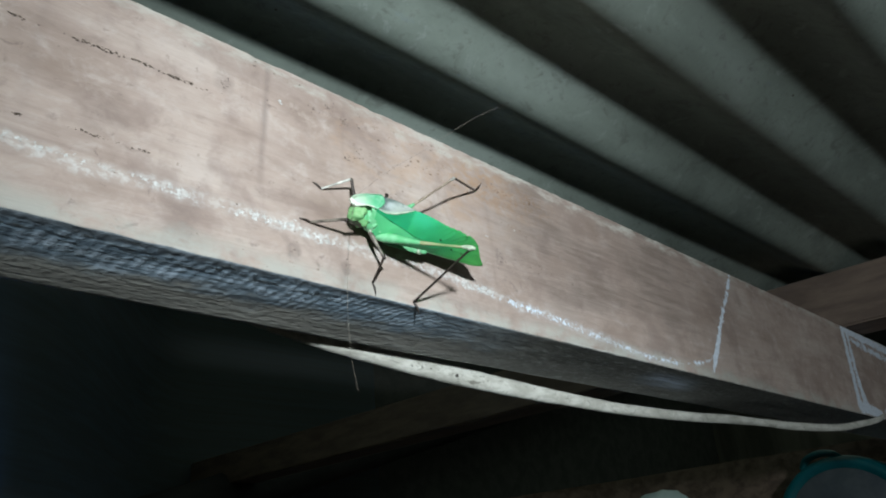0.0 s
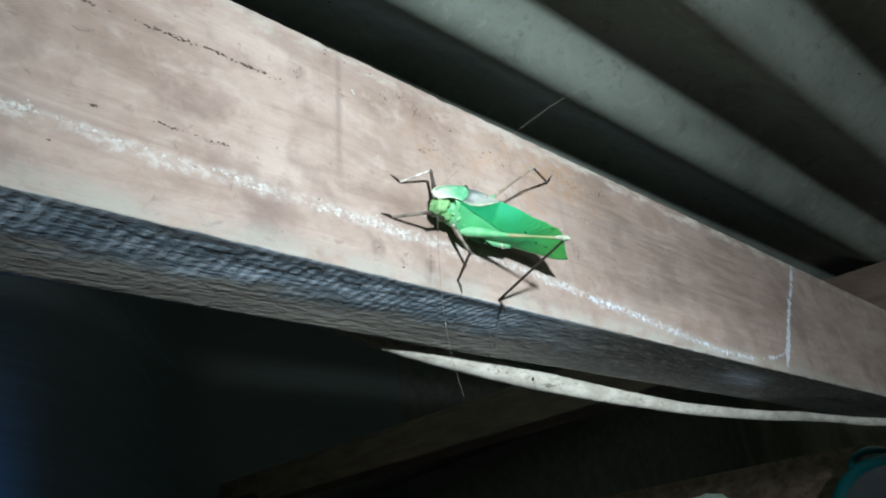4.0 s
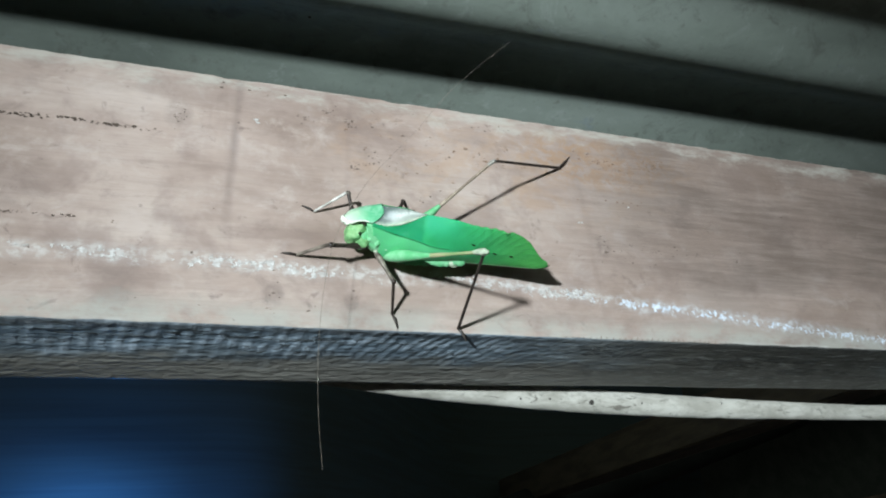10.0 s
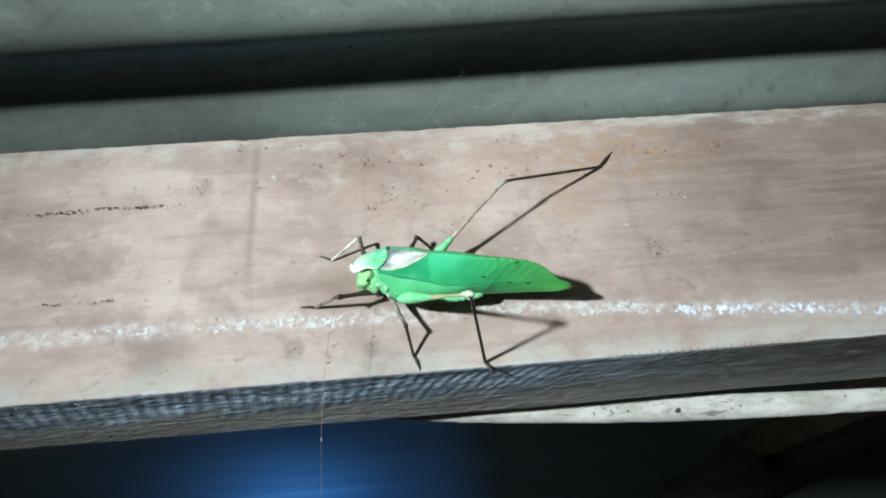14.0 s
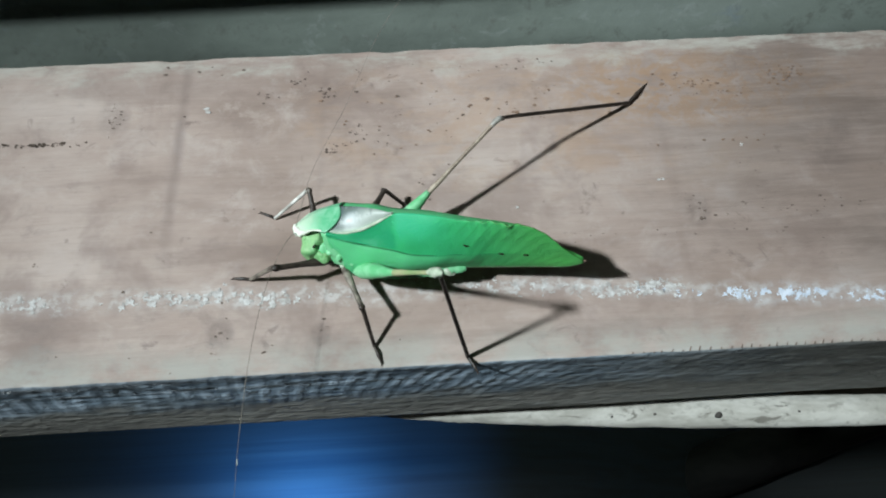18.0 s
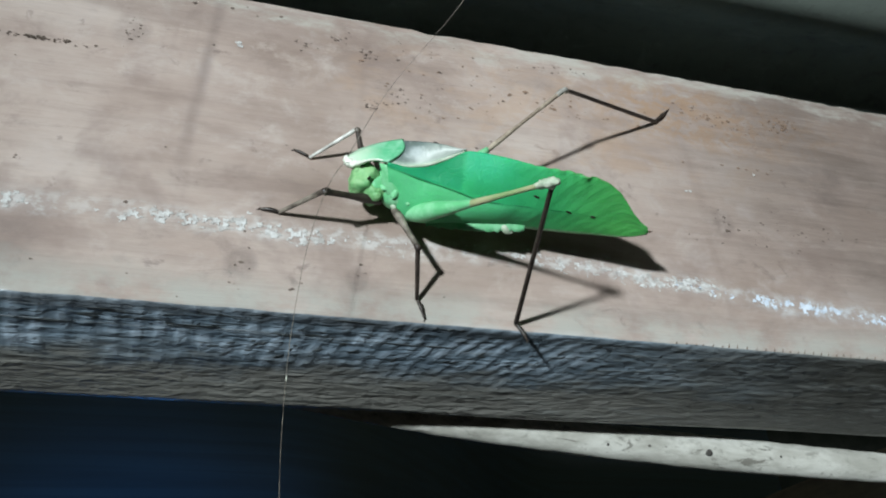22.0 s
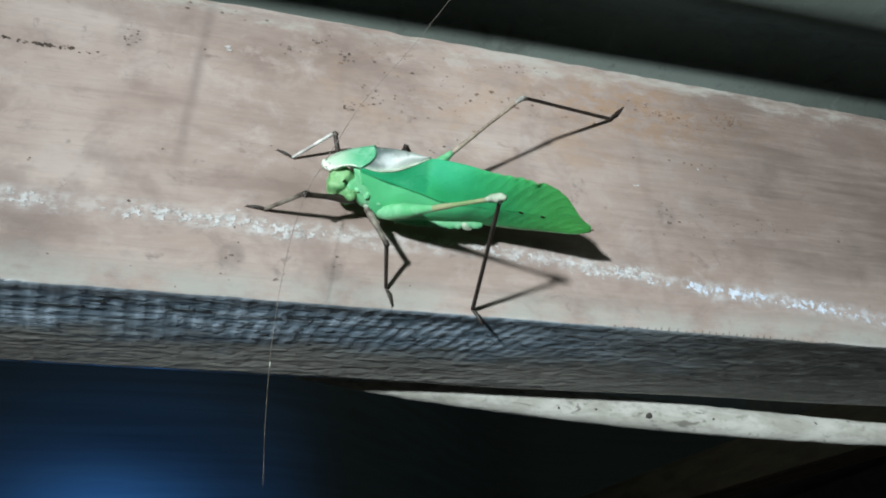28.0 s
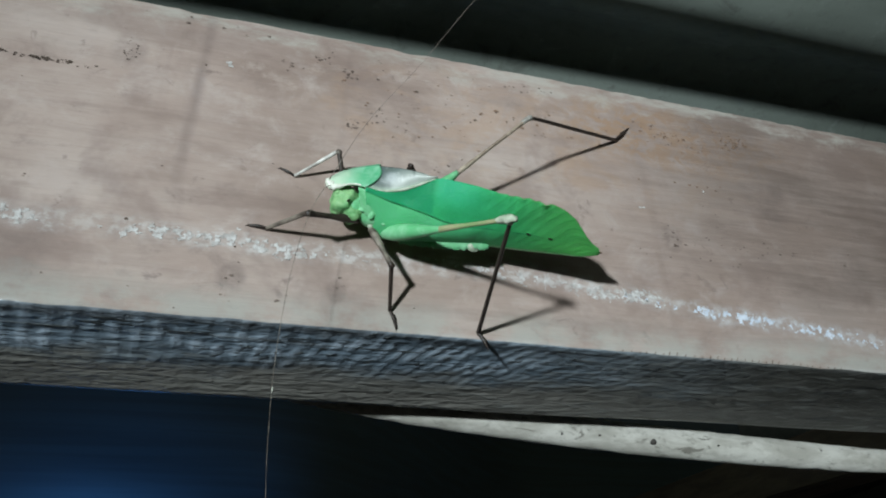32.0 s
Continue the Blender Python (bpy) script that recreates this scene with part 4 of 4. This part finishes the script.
def build_fibres():
    """Torn fibres and burrs standing off the sawn underside, too many to count."""
    verts, faces = [], []

    def burr(x, y, long, lean, r):
        z = -5.7 * (y / 36) ** 1.15 + (0.06 * noise.noise((x / 14, y / 1.5, 2)) + 0.5 * noise.noise((x / 60, y / 11, 3))) * min(1, y / 4)
        i, dx, dy = len(verts), math.cos(lean) * long / 2, math.sin(lean) * long / 2
        dz = -5.7 / 36 * dy
        for a, w, h in ((-1, 0.2, 0.0), (-0.45, 1.0, 0.9), (0.4, 0.8, 1.0), (1, 0.15, 0.1)):
            cx, cy, cz = x + a * dx, y + a * dy, z + a * dz
            verts.extend((P(cx, cy - 1.3 * r * w, cz + 0.12), P(cx, cy + 0.2 * r, cz - 0.42 * r * h), P(cx, cy + 1.3 * r * w, cz + 0.12)))
        for s in range(3):
            k = i + 3 * s
            faces.extend(((k, k + 3, k + 4, k + 1), (k + 1, k + 4, k + 5, k + 2)))

    for _ in range(420):
        x = random.uniform(-60, 210)
        y = min(33.0, max(1.0, random.gauss(8 if x < 55 else 14, 5.5 if x < 55 else 7)))
        if noise.noise((x / 16, y / 5, 7)) < random.uniform(-0.5, 0.25):
            continue
        burr(x, y, random.uniform(0.9, 3.0), random.gauss(-0.45, 0.3), random.uniform(0.12, 0.28))
    for _ in range(45):
        burr(random.uniform(-170, -10), random.uniform(1.0, 9.0), random.uniform(5, 13), random.gauss(0.03, 0.04), random.uniform(0.14, 0.24))
    for _ in range(60):
        burr(random.uniform(30, 240), random.uniform(8, 30), random.uniform(5, 16), random.gauss(-0.12, 0.12), random.uniform(0.12, 0.24))
    tagged(link_mesh("torn_fibres", mesh("fibres", verts, faces), M_FIBRE, smooth=True), "short torn pale fibres on the rafter's sawn underside", "fibre", kind="stuff")


build_fibres()


def build_roof_marks():
    for x, y, r in ((118, -108, 1.1), (110, -43, 0.9), (250, -96, 1.2), (-30, 40, 0.8)):
        z = roof_z(x, y) - 0.4
        ob = part("roof_nail", blob((x, y, z), (r, r, r * 0.6), seg=12), M_NAIL)
        tagged(ob, "small dark nail point in the zinc sheet", "nail", "nails in the roof")


build_roof_marks()


# ---- the katydid ----
def loft(a, b, n=40, m=14, bulge=(0, 0, 0), crumple=0.25):
    """A curved sheet between two lines, pushed out in its middle."""
    A, B = between(a, n), between(b, n)
    rows = []
    for i in range(n):
        row = []
        for j in range(m):
            v = j / (m - 1)
            p = A[i] * (1 - v) + B[i] * v + np.array(bulge) * 4 * v * (1 - v)
            p = p + np.array(noise.noise_vector(Vector(p) / 5.5)) * crumple * min(1, 4 * v * (1 - v) + 0.25)
            row.append(tuple(p))
        rows.append(row)
    return rows


RIDGE = [(-8.6, -19.7, 29.8), (-0.9, -21.1, 28.4), (6.2, -22.3, 26.4), (12.8, -23.5, 25.1), (18.5, -23.8, 24.1), (23.3, -22.3, 22.4), (27.4, -19.3, 20.0), (31.9, -16.5, 17.9)]
FOLD = [(-23.9, -14.9, 27.9), (-19.8, -15.1, 27.6), (-15.9, -16.1, 27.8), (-12.2, -17.7, 28.7)]
CREASE = [(-23.8, -14.6, 27.7), (-19.1, -14.6, 25.9), (-14.1, -14.5, 24.6), (-9.1, -14.5, 23.3), (-4, -14.5, 21.9), (5, -15, 21.4), (14.4, -15.6, 20.9), (19.4, -16, 20.3), (26.5, -16.3, 19.2), (31.9, -16.3, 18.0)]
LOWER = [(-22, -7, 24.5), (-19.5, -6, 21.4), (-15, -7, 20), (-8, -7.5, 20.2), (0, -8, 20.7), (4.6, -8.2, 20.8), (11.3, -9.2, 20.2), (17.7, -10.4, 19.5), (23.5, -11.9, 18.7), (28.4, -13.6, 17.9), (32.1, -15.6, 17.8)]
CREST = [(-21, -14.7, 34.4), (-16.9, -16.9, 33.1), (-12.7, -18.7, 31.6), (-8.6, -19.9, 29.8)]
FAR = [(-20, -8, 37), (-8, -8.5, 35), (0, -9, 33.5), (9, -10.5, 30.5), (16, -13, 27), (24, -15.5, 22), (31.8, -16, 18)]


def at_x(pts, x):
    """The place on a line of rising x."""
    p = curve_points(pts, 14)
    return np.array([x, np.interp(x, p[:, 0], p[:, 1]), np.interp(x, p[:, 0], p[:, 2])])


def tegmen_rows(n=96, low=10, high=16):
    """The near forewing: a narrow field below the main vein, a broad one above it, a scalloped ridge."""
    rows = []
    for i in range(n):
        x = -23.6 + 55.5 * i / (n - 1)
        a, b, c = at_x(LOWER, max(x, -22)), at_x(CREASE, x), at_x(FOLD + RIDGE, x)
        scallop = max(0.0, 1 - abs(x - 11.5) / 9) * (0.75 * abs(math.sin((x + 0.4) * math.pi / 2.7)) - 0.4)
        notch = 0.8 * math.exp(-((x - 15.4) / 0.9) ** 2)
        tooth = np.array((0.25, 0.3, 1.0)) * (scallop - notch)
        narrow = min(1.0, (31.9 - x) / 9 + 0.05)
        row = []
        for j in range(low):
            v = j / low
            row.append(a * (1 - v) + b * v + np.array((0, -0.9, -1.0)) * 4 * v * (1 - v) * 0.8 * narrow * (1 if x < 0 else max(0.15, 1 - x / 12)))
        for j in range(high + 1):
            v = j / high
            bulge = 0.9 * math.exp(-((x + 1) / 7) ** 2) - 0.9 * math.exp(-((x + 14) / 5.5) ** 2) + 0.35
            pleat = 0.06 * math.sin((x - 6.5 * v) * 2 * math.pi / 2.7) * v * min(1.0, max(0.0, (x - 1) / 5)) * narrow
            row.append(b * (1 - v) + c * v + tooth * v ** 6 + np.array((0, -1.0, 0.2)) * (4 * v * (1 - v) * bulge * narrow + pleat))
        for j, p in enumerate(row):
            edge = min(1.0, 4 * (j / (low + high)) * (1 - j / (low + high)) + 0.15)
            row[j] = tuple(p + np.array(noise.noise_vector(Vector(p) / 5.0)) * 0.28 * edge)
        rows.append(row)
    return rows


def leg(name, katydid, pts, mats, label):
    """pts: hip, knee, ankle, toe, each x, y, z, radius; femur > tibia, tarsus, claw."""
    hip, knee, ankle, toe = (np.array(p, float) * (1, 1, 1, 1.22) for p in pts)
    sag = np.array((0, 0, 0.35, 0))
    q = hip * 0.45 + knee * 0.55
    q[3] = hip[3] * 0.75
    femur = part(name, tube([hip, hip * 0.75 + knee * 0.25 + np.array((0, 0, 0, hip[3] * 0.18)), q, knee * 0.88 + hip * 0.12 + np.array((0, 0, 0, 0.02)), knee], 9, 5), mats[0], katydid, label)
    part("knee", tube([tuple(knee[:3] * 0.9 + hip[:3] * 0.1) + (knee[3] * 0.9,), tuple(knee[:3]) + (knee[3] * 1.4,), tuple(knee[:3] * 0.96 + ankle[:3] * 0.04) + (knee[3] * 0.9,)], 8, 4, 0.22), mats[3], femur)
    shin = [knee, knee * 0.9 + ankle * 0.1 + sag, knee * 0.5 + ankle * 0.5 + sag * 0.5, ankle]
    part("tibia", tube(shin, 8, 6), mats[1], femur)
    part("tarsus", tube([ankle * (1, 1, 1, 0.8), ankle * 0.55 + toe * 0.45 + np.array((0, -0.35, 0, 0.0)), toe * (1, 1, 1, 0.7)], 7, 5, 0.2), mats[2], femur)
    bm = bmesh.new()
    for s in (-1, 1):
        tube_into(bm, [tuple(toe[:3]) + (0.16,), tuple(toe[:3] + (toe - ankle)[:3] * 0.12 + np.array((0.3 * s, 0.1, 0.3 * s))) + (0.05,)], 5)
    part("claw", bm, M_LEG, femur)
    return femur


def spines(parent, a, b, n, size):
    a, b = np.array(a, float), np.array(b, float)
    bm = bmesh.new()
    for i in range(n):
        p = a + (b - a) * (i + 0.5) / n
        for s in (-1, 1):
            tip = p + (b - a) / np.linalg.norm(b - a) * size + np.array((0.5 * s, -0.2, 0.5)) * size
            tube_into(bm, [tuple(p) + (0.16,), tuple(tip) + (0.03,)], 4)
    part("spines", bm, M_LEG, parent)


def build_katydid():
    k = thing("katydid", P(0, 0, 24), "large bright green leaf katydid with long dark legs on the rafter", "insect")
    skin = tegmen_rows()
    part("near_wing", sheet(skin, 0.22), M_WING, k, "leaf-shaped green forewing with fine slanting veins")
    part("far_wing", sheet(loft([(x, y + 0.9, z - 0.3) for x, y, z in CREST[:-1] + RIDGE], FAR, 56, 14, (0, -1.0, 1.0)), 0.22), M_WING, k, "leaf-shaped green forewing")
    part("wing_field", sheet(loft(FOLD + RIDGE[:1], CREST, 30, 14, (0, -0.5, 0.15), crumple=0.35), 0.2), M_PALE, k, "pale grey translucent dorsal wing field")
    part("wing_fold", tube([(x, y - 0.12, z - 0.05, r) for (x, y, z), r in zip(FOLD + RIDGE[:1], (0.12, 0.26, 0.34, 0.3, 0.12))], 8, 8, 0.1), M_KNEE, k, "pale rim of the wing field")
    part("main_vein", tube([(x, y - 0.1, z - 0.15, r) for (x, y, z), r in zip(CREASE[:7], (0.16, 0.2, 0.18, 0.16, 0.14, 0.1, 0.04))], 6, 8), M_VEIN, k, "dark green main vein")
    part("thorax", blob((-19, -7.8, 28.2), (6.0, 5.2, 6.0), (0, 0, 8), 24, 0.3), M_GREEN, k)
    part("abdomen", tube([(-16, -8.5, 27.5, 5.2), (-6, -9.5, 26.2, 4.6), (4, -11.5, 25.2, 3.2), (12, -13.5, 23.6, 1.8), (18, -15, 22, 0.7)], 16, 6), M_LIME, k)
    part("head", blob((-26.9, -7.6, 28.2), (3.4, 4.0, 4.0), (12, 18, 0), 44, 0.9), M_LIME, k, "yellow-green head")
    part("face", blob((-25.4, -7.4, 25.8), (2.7, 3.0, 2.5), (0, 20, 0), 36, 0.8), M_LIME, k)
    part("cheek", blob((-24.6, -9.2, 26.8), (1.5, 1.7, 2.1), (0, 25, 0), 24, 0.5), M_GREEN, k, "pale green cheek")
    part("lip", blob((-24.9, -8.6, 24.0), (1.3, 1.2, 1.0), (0, 30, 0), 20, 0.5), M_LIME, k)
    part("mandible", blob((-26.7, -11.4, 26.3), (0.6, 0.4, 0.35), (0, -25, 0), seg=12, dent=0.3), M_EYE, k, "dark mouthparts")
    part("eye", blob((-28.9, -9.9, 29.0), (0.75, 0.8, 0.8), seg=14), M_LIME, k, "small green eye")
    near = [(-31.2, -9.7, 32.1), (-30.4, -10.3, 30.1), (-28.8, -11.8, 29.4), (-26.6, -13.6, 29.1), (-23.8, -15.6, 27.9)]
    top = [(-31.1, -9.3, 32.9), (-29.6, -10.2, 33.5), (-27.8, -11.2, 34.0), (-24.5, -13.2, 34.6), (-20.7, -15.2, 34.5)]
    far = [(-30.4, -7.4, 33.0), (-28.6, -7.4, 35.2), (-26.8, -7.6, 36), (-24.2, -8.2, 36.7), (-20.2, -9.4, 37.4)]

    def saddle(rows, reach):
        n, m = len(rows), len(rows[0])
        return [[(x + reach * math.sin(math.pi * j / (m - 1)) * max(0, i / (n - 1) - 0.6) / 0.4, y, z) for j, (x, y, z) in enumerate(r)] for i, r in enumerate(rows)]

    part("pronotum", sheet(saddle(loft(near, top, 28, 14, (0, -0.7, -0.2)), 1.5), 0.4), M_SADDLE, k, "bluish-green saddle-shaped pronotum")
    part("pronotum_far_side", sheet(saddle(loft(top, far, 24, 10, (0, -0.4, 0.3)), 0.8), 0.35), M_SADDLE, k)
    part("pronotum_lobe", sheet(loft([(-24.0, -8.0, 25.2), (-22.4, -7.4, 23.6), (-19.8, -7.0, 22.4)], [(-25.0, -13.4, 28.8), (-23.6, -14.3, 27.9), (-20.8, -14.3, 26.6)], 18, 14, (0, -0.7, -0.5), crumple=0.7), 0.2), M_GREEN, k)
    for x, y, z, r in ((-23.2, -10.4, 25.4, 0.9), (-21.2, -10.6, 24.2, 1.1), (-18.4, -10.4, 22.9, 0.95)):
        part("thorax_fold", blob((x, y, z), (r, r * 0.75, r * 1.35), (0, 25, 0), 18, 0.5), M_GREEN, k)
    part("pronotum_rim", tube([(-31.2, -9.6, 32.5, 0.5), (-31.0, -9.8, 31.1, 0.9), (-30.2, -10.3, 30.1, 0.95), (-28.9, -11.7, 29.5, 0.55), (-27.2, -13.2, 29.4, 0.22), (-25.6, -14.4, 28.9, 0.22), (-24.2, -15.1, 28.2, 0.1)], 9, 8, 0.4), M_WHITE, k, "white scalloped front rim")
    for p, r in (((-20.8, -7.4, 22.8), 0.85), ((-17.6, -8.6, 21.6), 0.8), ((-22.4, -7.2, 24.6), 0.8)):
        part("coxa", blob(p, (r, r, r * 1.1), seg=12, dent=0.2), M_KNEE if r > 0.82 else M_GREEN, k)
    top_edge = [(x, -8.6 - 0.1 * (x + 10), 21.9) for x in np.linspace(-14, 7, 40)]
    hem = [(x, -7.0 - 0.1 * (x + 10), 19.5 - 0.9 * noise.noise((x * 1.3, 2, 0)) - 0.6 * math.sin((x + 14) / 21 * math.pi)) for x in np.linspace(-14, 7, 40)]
    part("belly_fringe", sheet([[tuple(np.array(a) * (1 - v) + np.array(c) * v) for v in (0, 0.35, 0.7, 1)] for a, c in zip(top_edge, hem)], 0.4), M_GREEN, k, "pale scalloped belly plates")
    part("belly_plate", blob((3.0, -8.6, 19.5), (1.7, 0.7, 0.6), (0, 12, 0), seg=16, dent=0.6), M_KNEE, k, "pale belly plate")
    skin = [p for row in skin for p in row]
    for x, y, z in ((19.4, -16.0, 20.3), (14.4, -15.6, 20.8), (7.0, -17.0, 22.6)):
        p = min(skin, key=lambda q: (q[0] - x) ** 2 + (q[1] - y) ** 2 + (q[2] - z) ** 2)
        part("wing_spot", blob((p[0], p[1] - 0.12, p[2] - 0.2), (0.75, 0.25, 0.28), (0, 10, 0), 10, 0.2), M_EYE, k, "small dark spot")
    part("wing_tip", blob((32.2, -16.3, 17.9), (0.45, 0.3, 0.25), seg=8), M_RUST, k, "reddish-brown wing tip")
    dark = (M_LEG, M_LEGP, M_LEG, M_LEG)
    leg("foreleg", k, [(-23.6, -6.4, 24.6, 0.75), (-35.4, -11.4, 21.6, 0.5), (-43.4, -0.5, 22.9, 0.38), (-47.3, -0.3, 23.4, 0.3)], dark, "thin dark foreleg")
    leg("foreleg", k, [(-27.0, -6.4, 33.6, 0.7), (-28.6, -7.2, 42.0, 0.42), (-37.9, -0.5, 38.1, 0.3), (-41.3, -0.3, 39.8, 0.28)], (M_LEG, M_SHIN, M_LEG, M_LEGP), "thin dark foreleg with whitish shin")
    leg("middle_leg", k, [(-20.6, -7.0, 22.4, 0.7), (-16.6, -9.8, 12.0, 0.45), (-14.7, -0.5, 5.4, 0.36), (-13.2, -0.3, 1.4, 0.3)], (M_LEGP, M_LEG, M_LEG, M_LEG), "thin brown middle leg")
    leg("middle_leg", k, [(-14.0, -8.0, 35.4, 0.7), (-11.0, -7.4, 40.8, 0.45), (-6.5, -0.5, 40.0, 0.36), (-4.0, -0.3, 38.6, 0.3)], (M_LEG, M_LEG, M_LEG, M_LEG), "thin dark middle leg")
    part("thigh_base", tube([(-18.2, -6.5, 22.0, 1.0), (-16.2, -9.0, 20.8, 1.9), (-13.2, -13.6, 19.0, 1.75), (-10.4, -18.4, 17.0, 1.1), (-7.6, -23.4, 15.0, 0.35)], 10, 6), M_GREEN, k, "swollen light green thigh base")
    hind = leg("hind_leg", k, [(-10.6, -17.5, 17.2, 0.54), (0.0, -38.8, 9.6, 0.36), (6.4, -0.5, 1.8, 0.42), (8.4, -0.8, -2.0, 0.3)], (M_THIGH, M_LEG, M_LEG, M_KNEE), "long hind leg with straw-green thigh and pale knee")
    part("knee_lobe", tube([(-1.8, -35.2, 11.0, 0.45), (-1.2, -36.4, 10.5, 0.8), (-0.5, -37.8, 10.0, 0.95), (0.3, -39.0, 9.5, 0.75), (0.7, -39.4, 9.0, 0.35)], 10, 6, 0.2), M_KNEE, hind, "lumpy cream-white knee")
    spines(hind, (1.0, -34, 8.8), (6.0, -4, 2.4), 16, 0.7)
    part("thigh_base", tube([(-12, -5.5, 28.6, 1.0), (-8.5, -7.6, 31.6, 1.9), (-4.5, -9.6, 34.8, 1.5), (-0.5, -11.4, 38.2, 0.7)], 10, 6), M_GREEN, k, "swollen green thigh base")
    hind = leg("hind_leg", k, [(-3.5, -10.0, 35.6, 0.44), (15.9, -19.4, 51.7, 0.38), (52.4, -0.5, 65.4, 0.44), (57.2, -0.3, 70.4, 0.32)], (M_TAN, M_LEG, M_LEG, M_SHIN), "long hind leg with pale brown thigh")
    spines(hind, (20, -17.4, 53.2), (50, -2, 64.4), 16, 0.6)
    part("antenna", tube([(-29.6, -10.0, 31.0, 0.10), (-32.6, -12.5, 27.6, 0.07), (-36.0, -14.5, 18.5, 0.06), (-39.0, -15.8, 4, 0.055), (-40.8, -16.6, -14, 0.05), (-41.2, -18, -30, 0.045), (-41, -20.5, -43, 0.035)], 6, 8), M_LEGP, k, "hair-thin hanging antenna")
    part("antenna_ring", blob((-41, -17, -20), (0.09, 0.09, 0.6), seg=8), M_WHITE, k)
    part("antenna", tube([(-31.1, -10.1, 32.0, 0.09), (-25.2, -23.6, 39.4, 0.05), (-16.7, -37.1, 46.3, 0.036), (-8.4, -51.0, 54.1, 0.03), (2.4, -64.4, 60.4, 0.02)], 6, 8), M_ANT, k, "hair-thin raised antenna")


build_katydid()
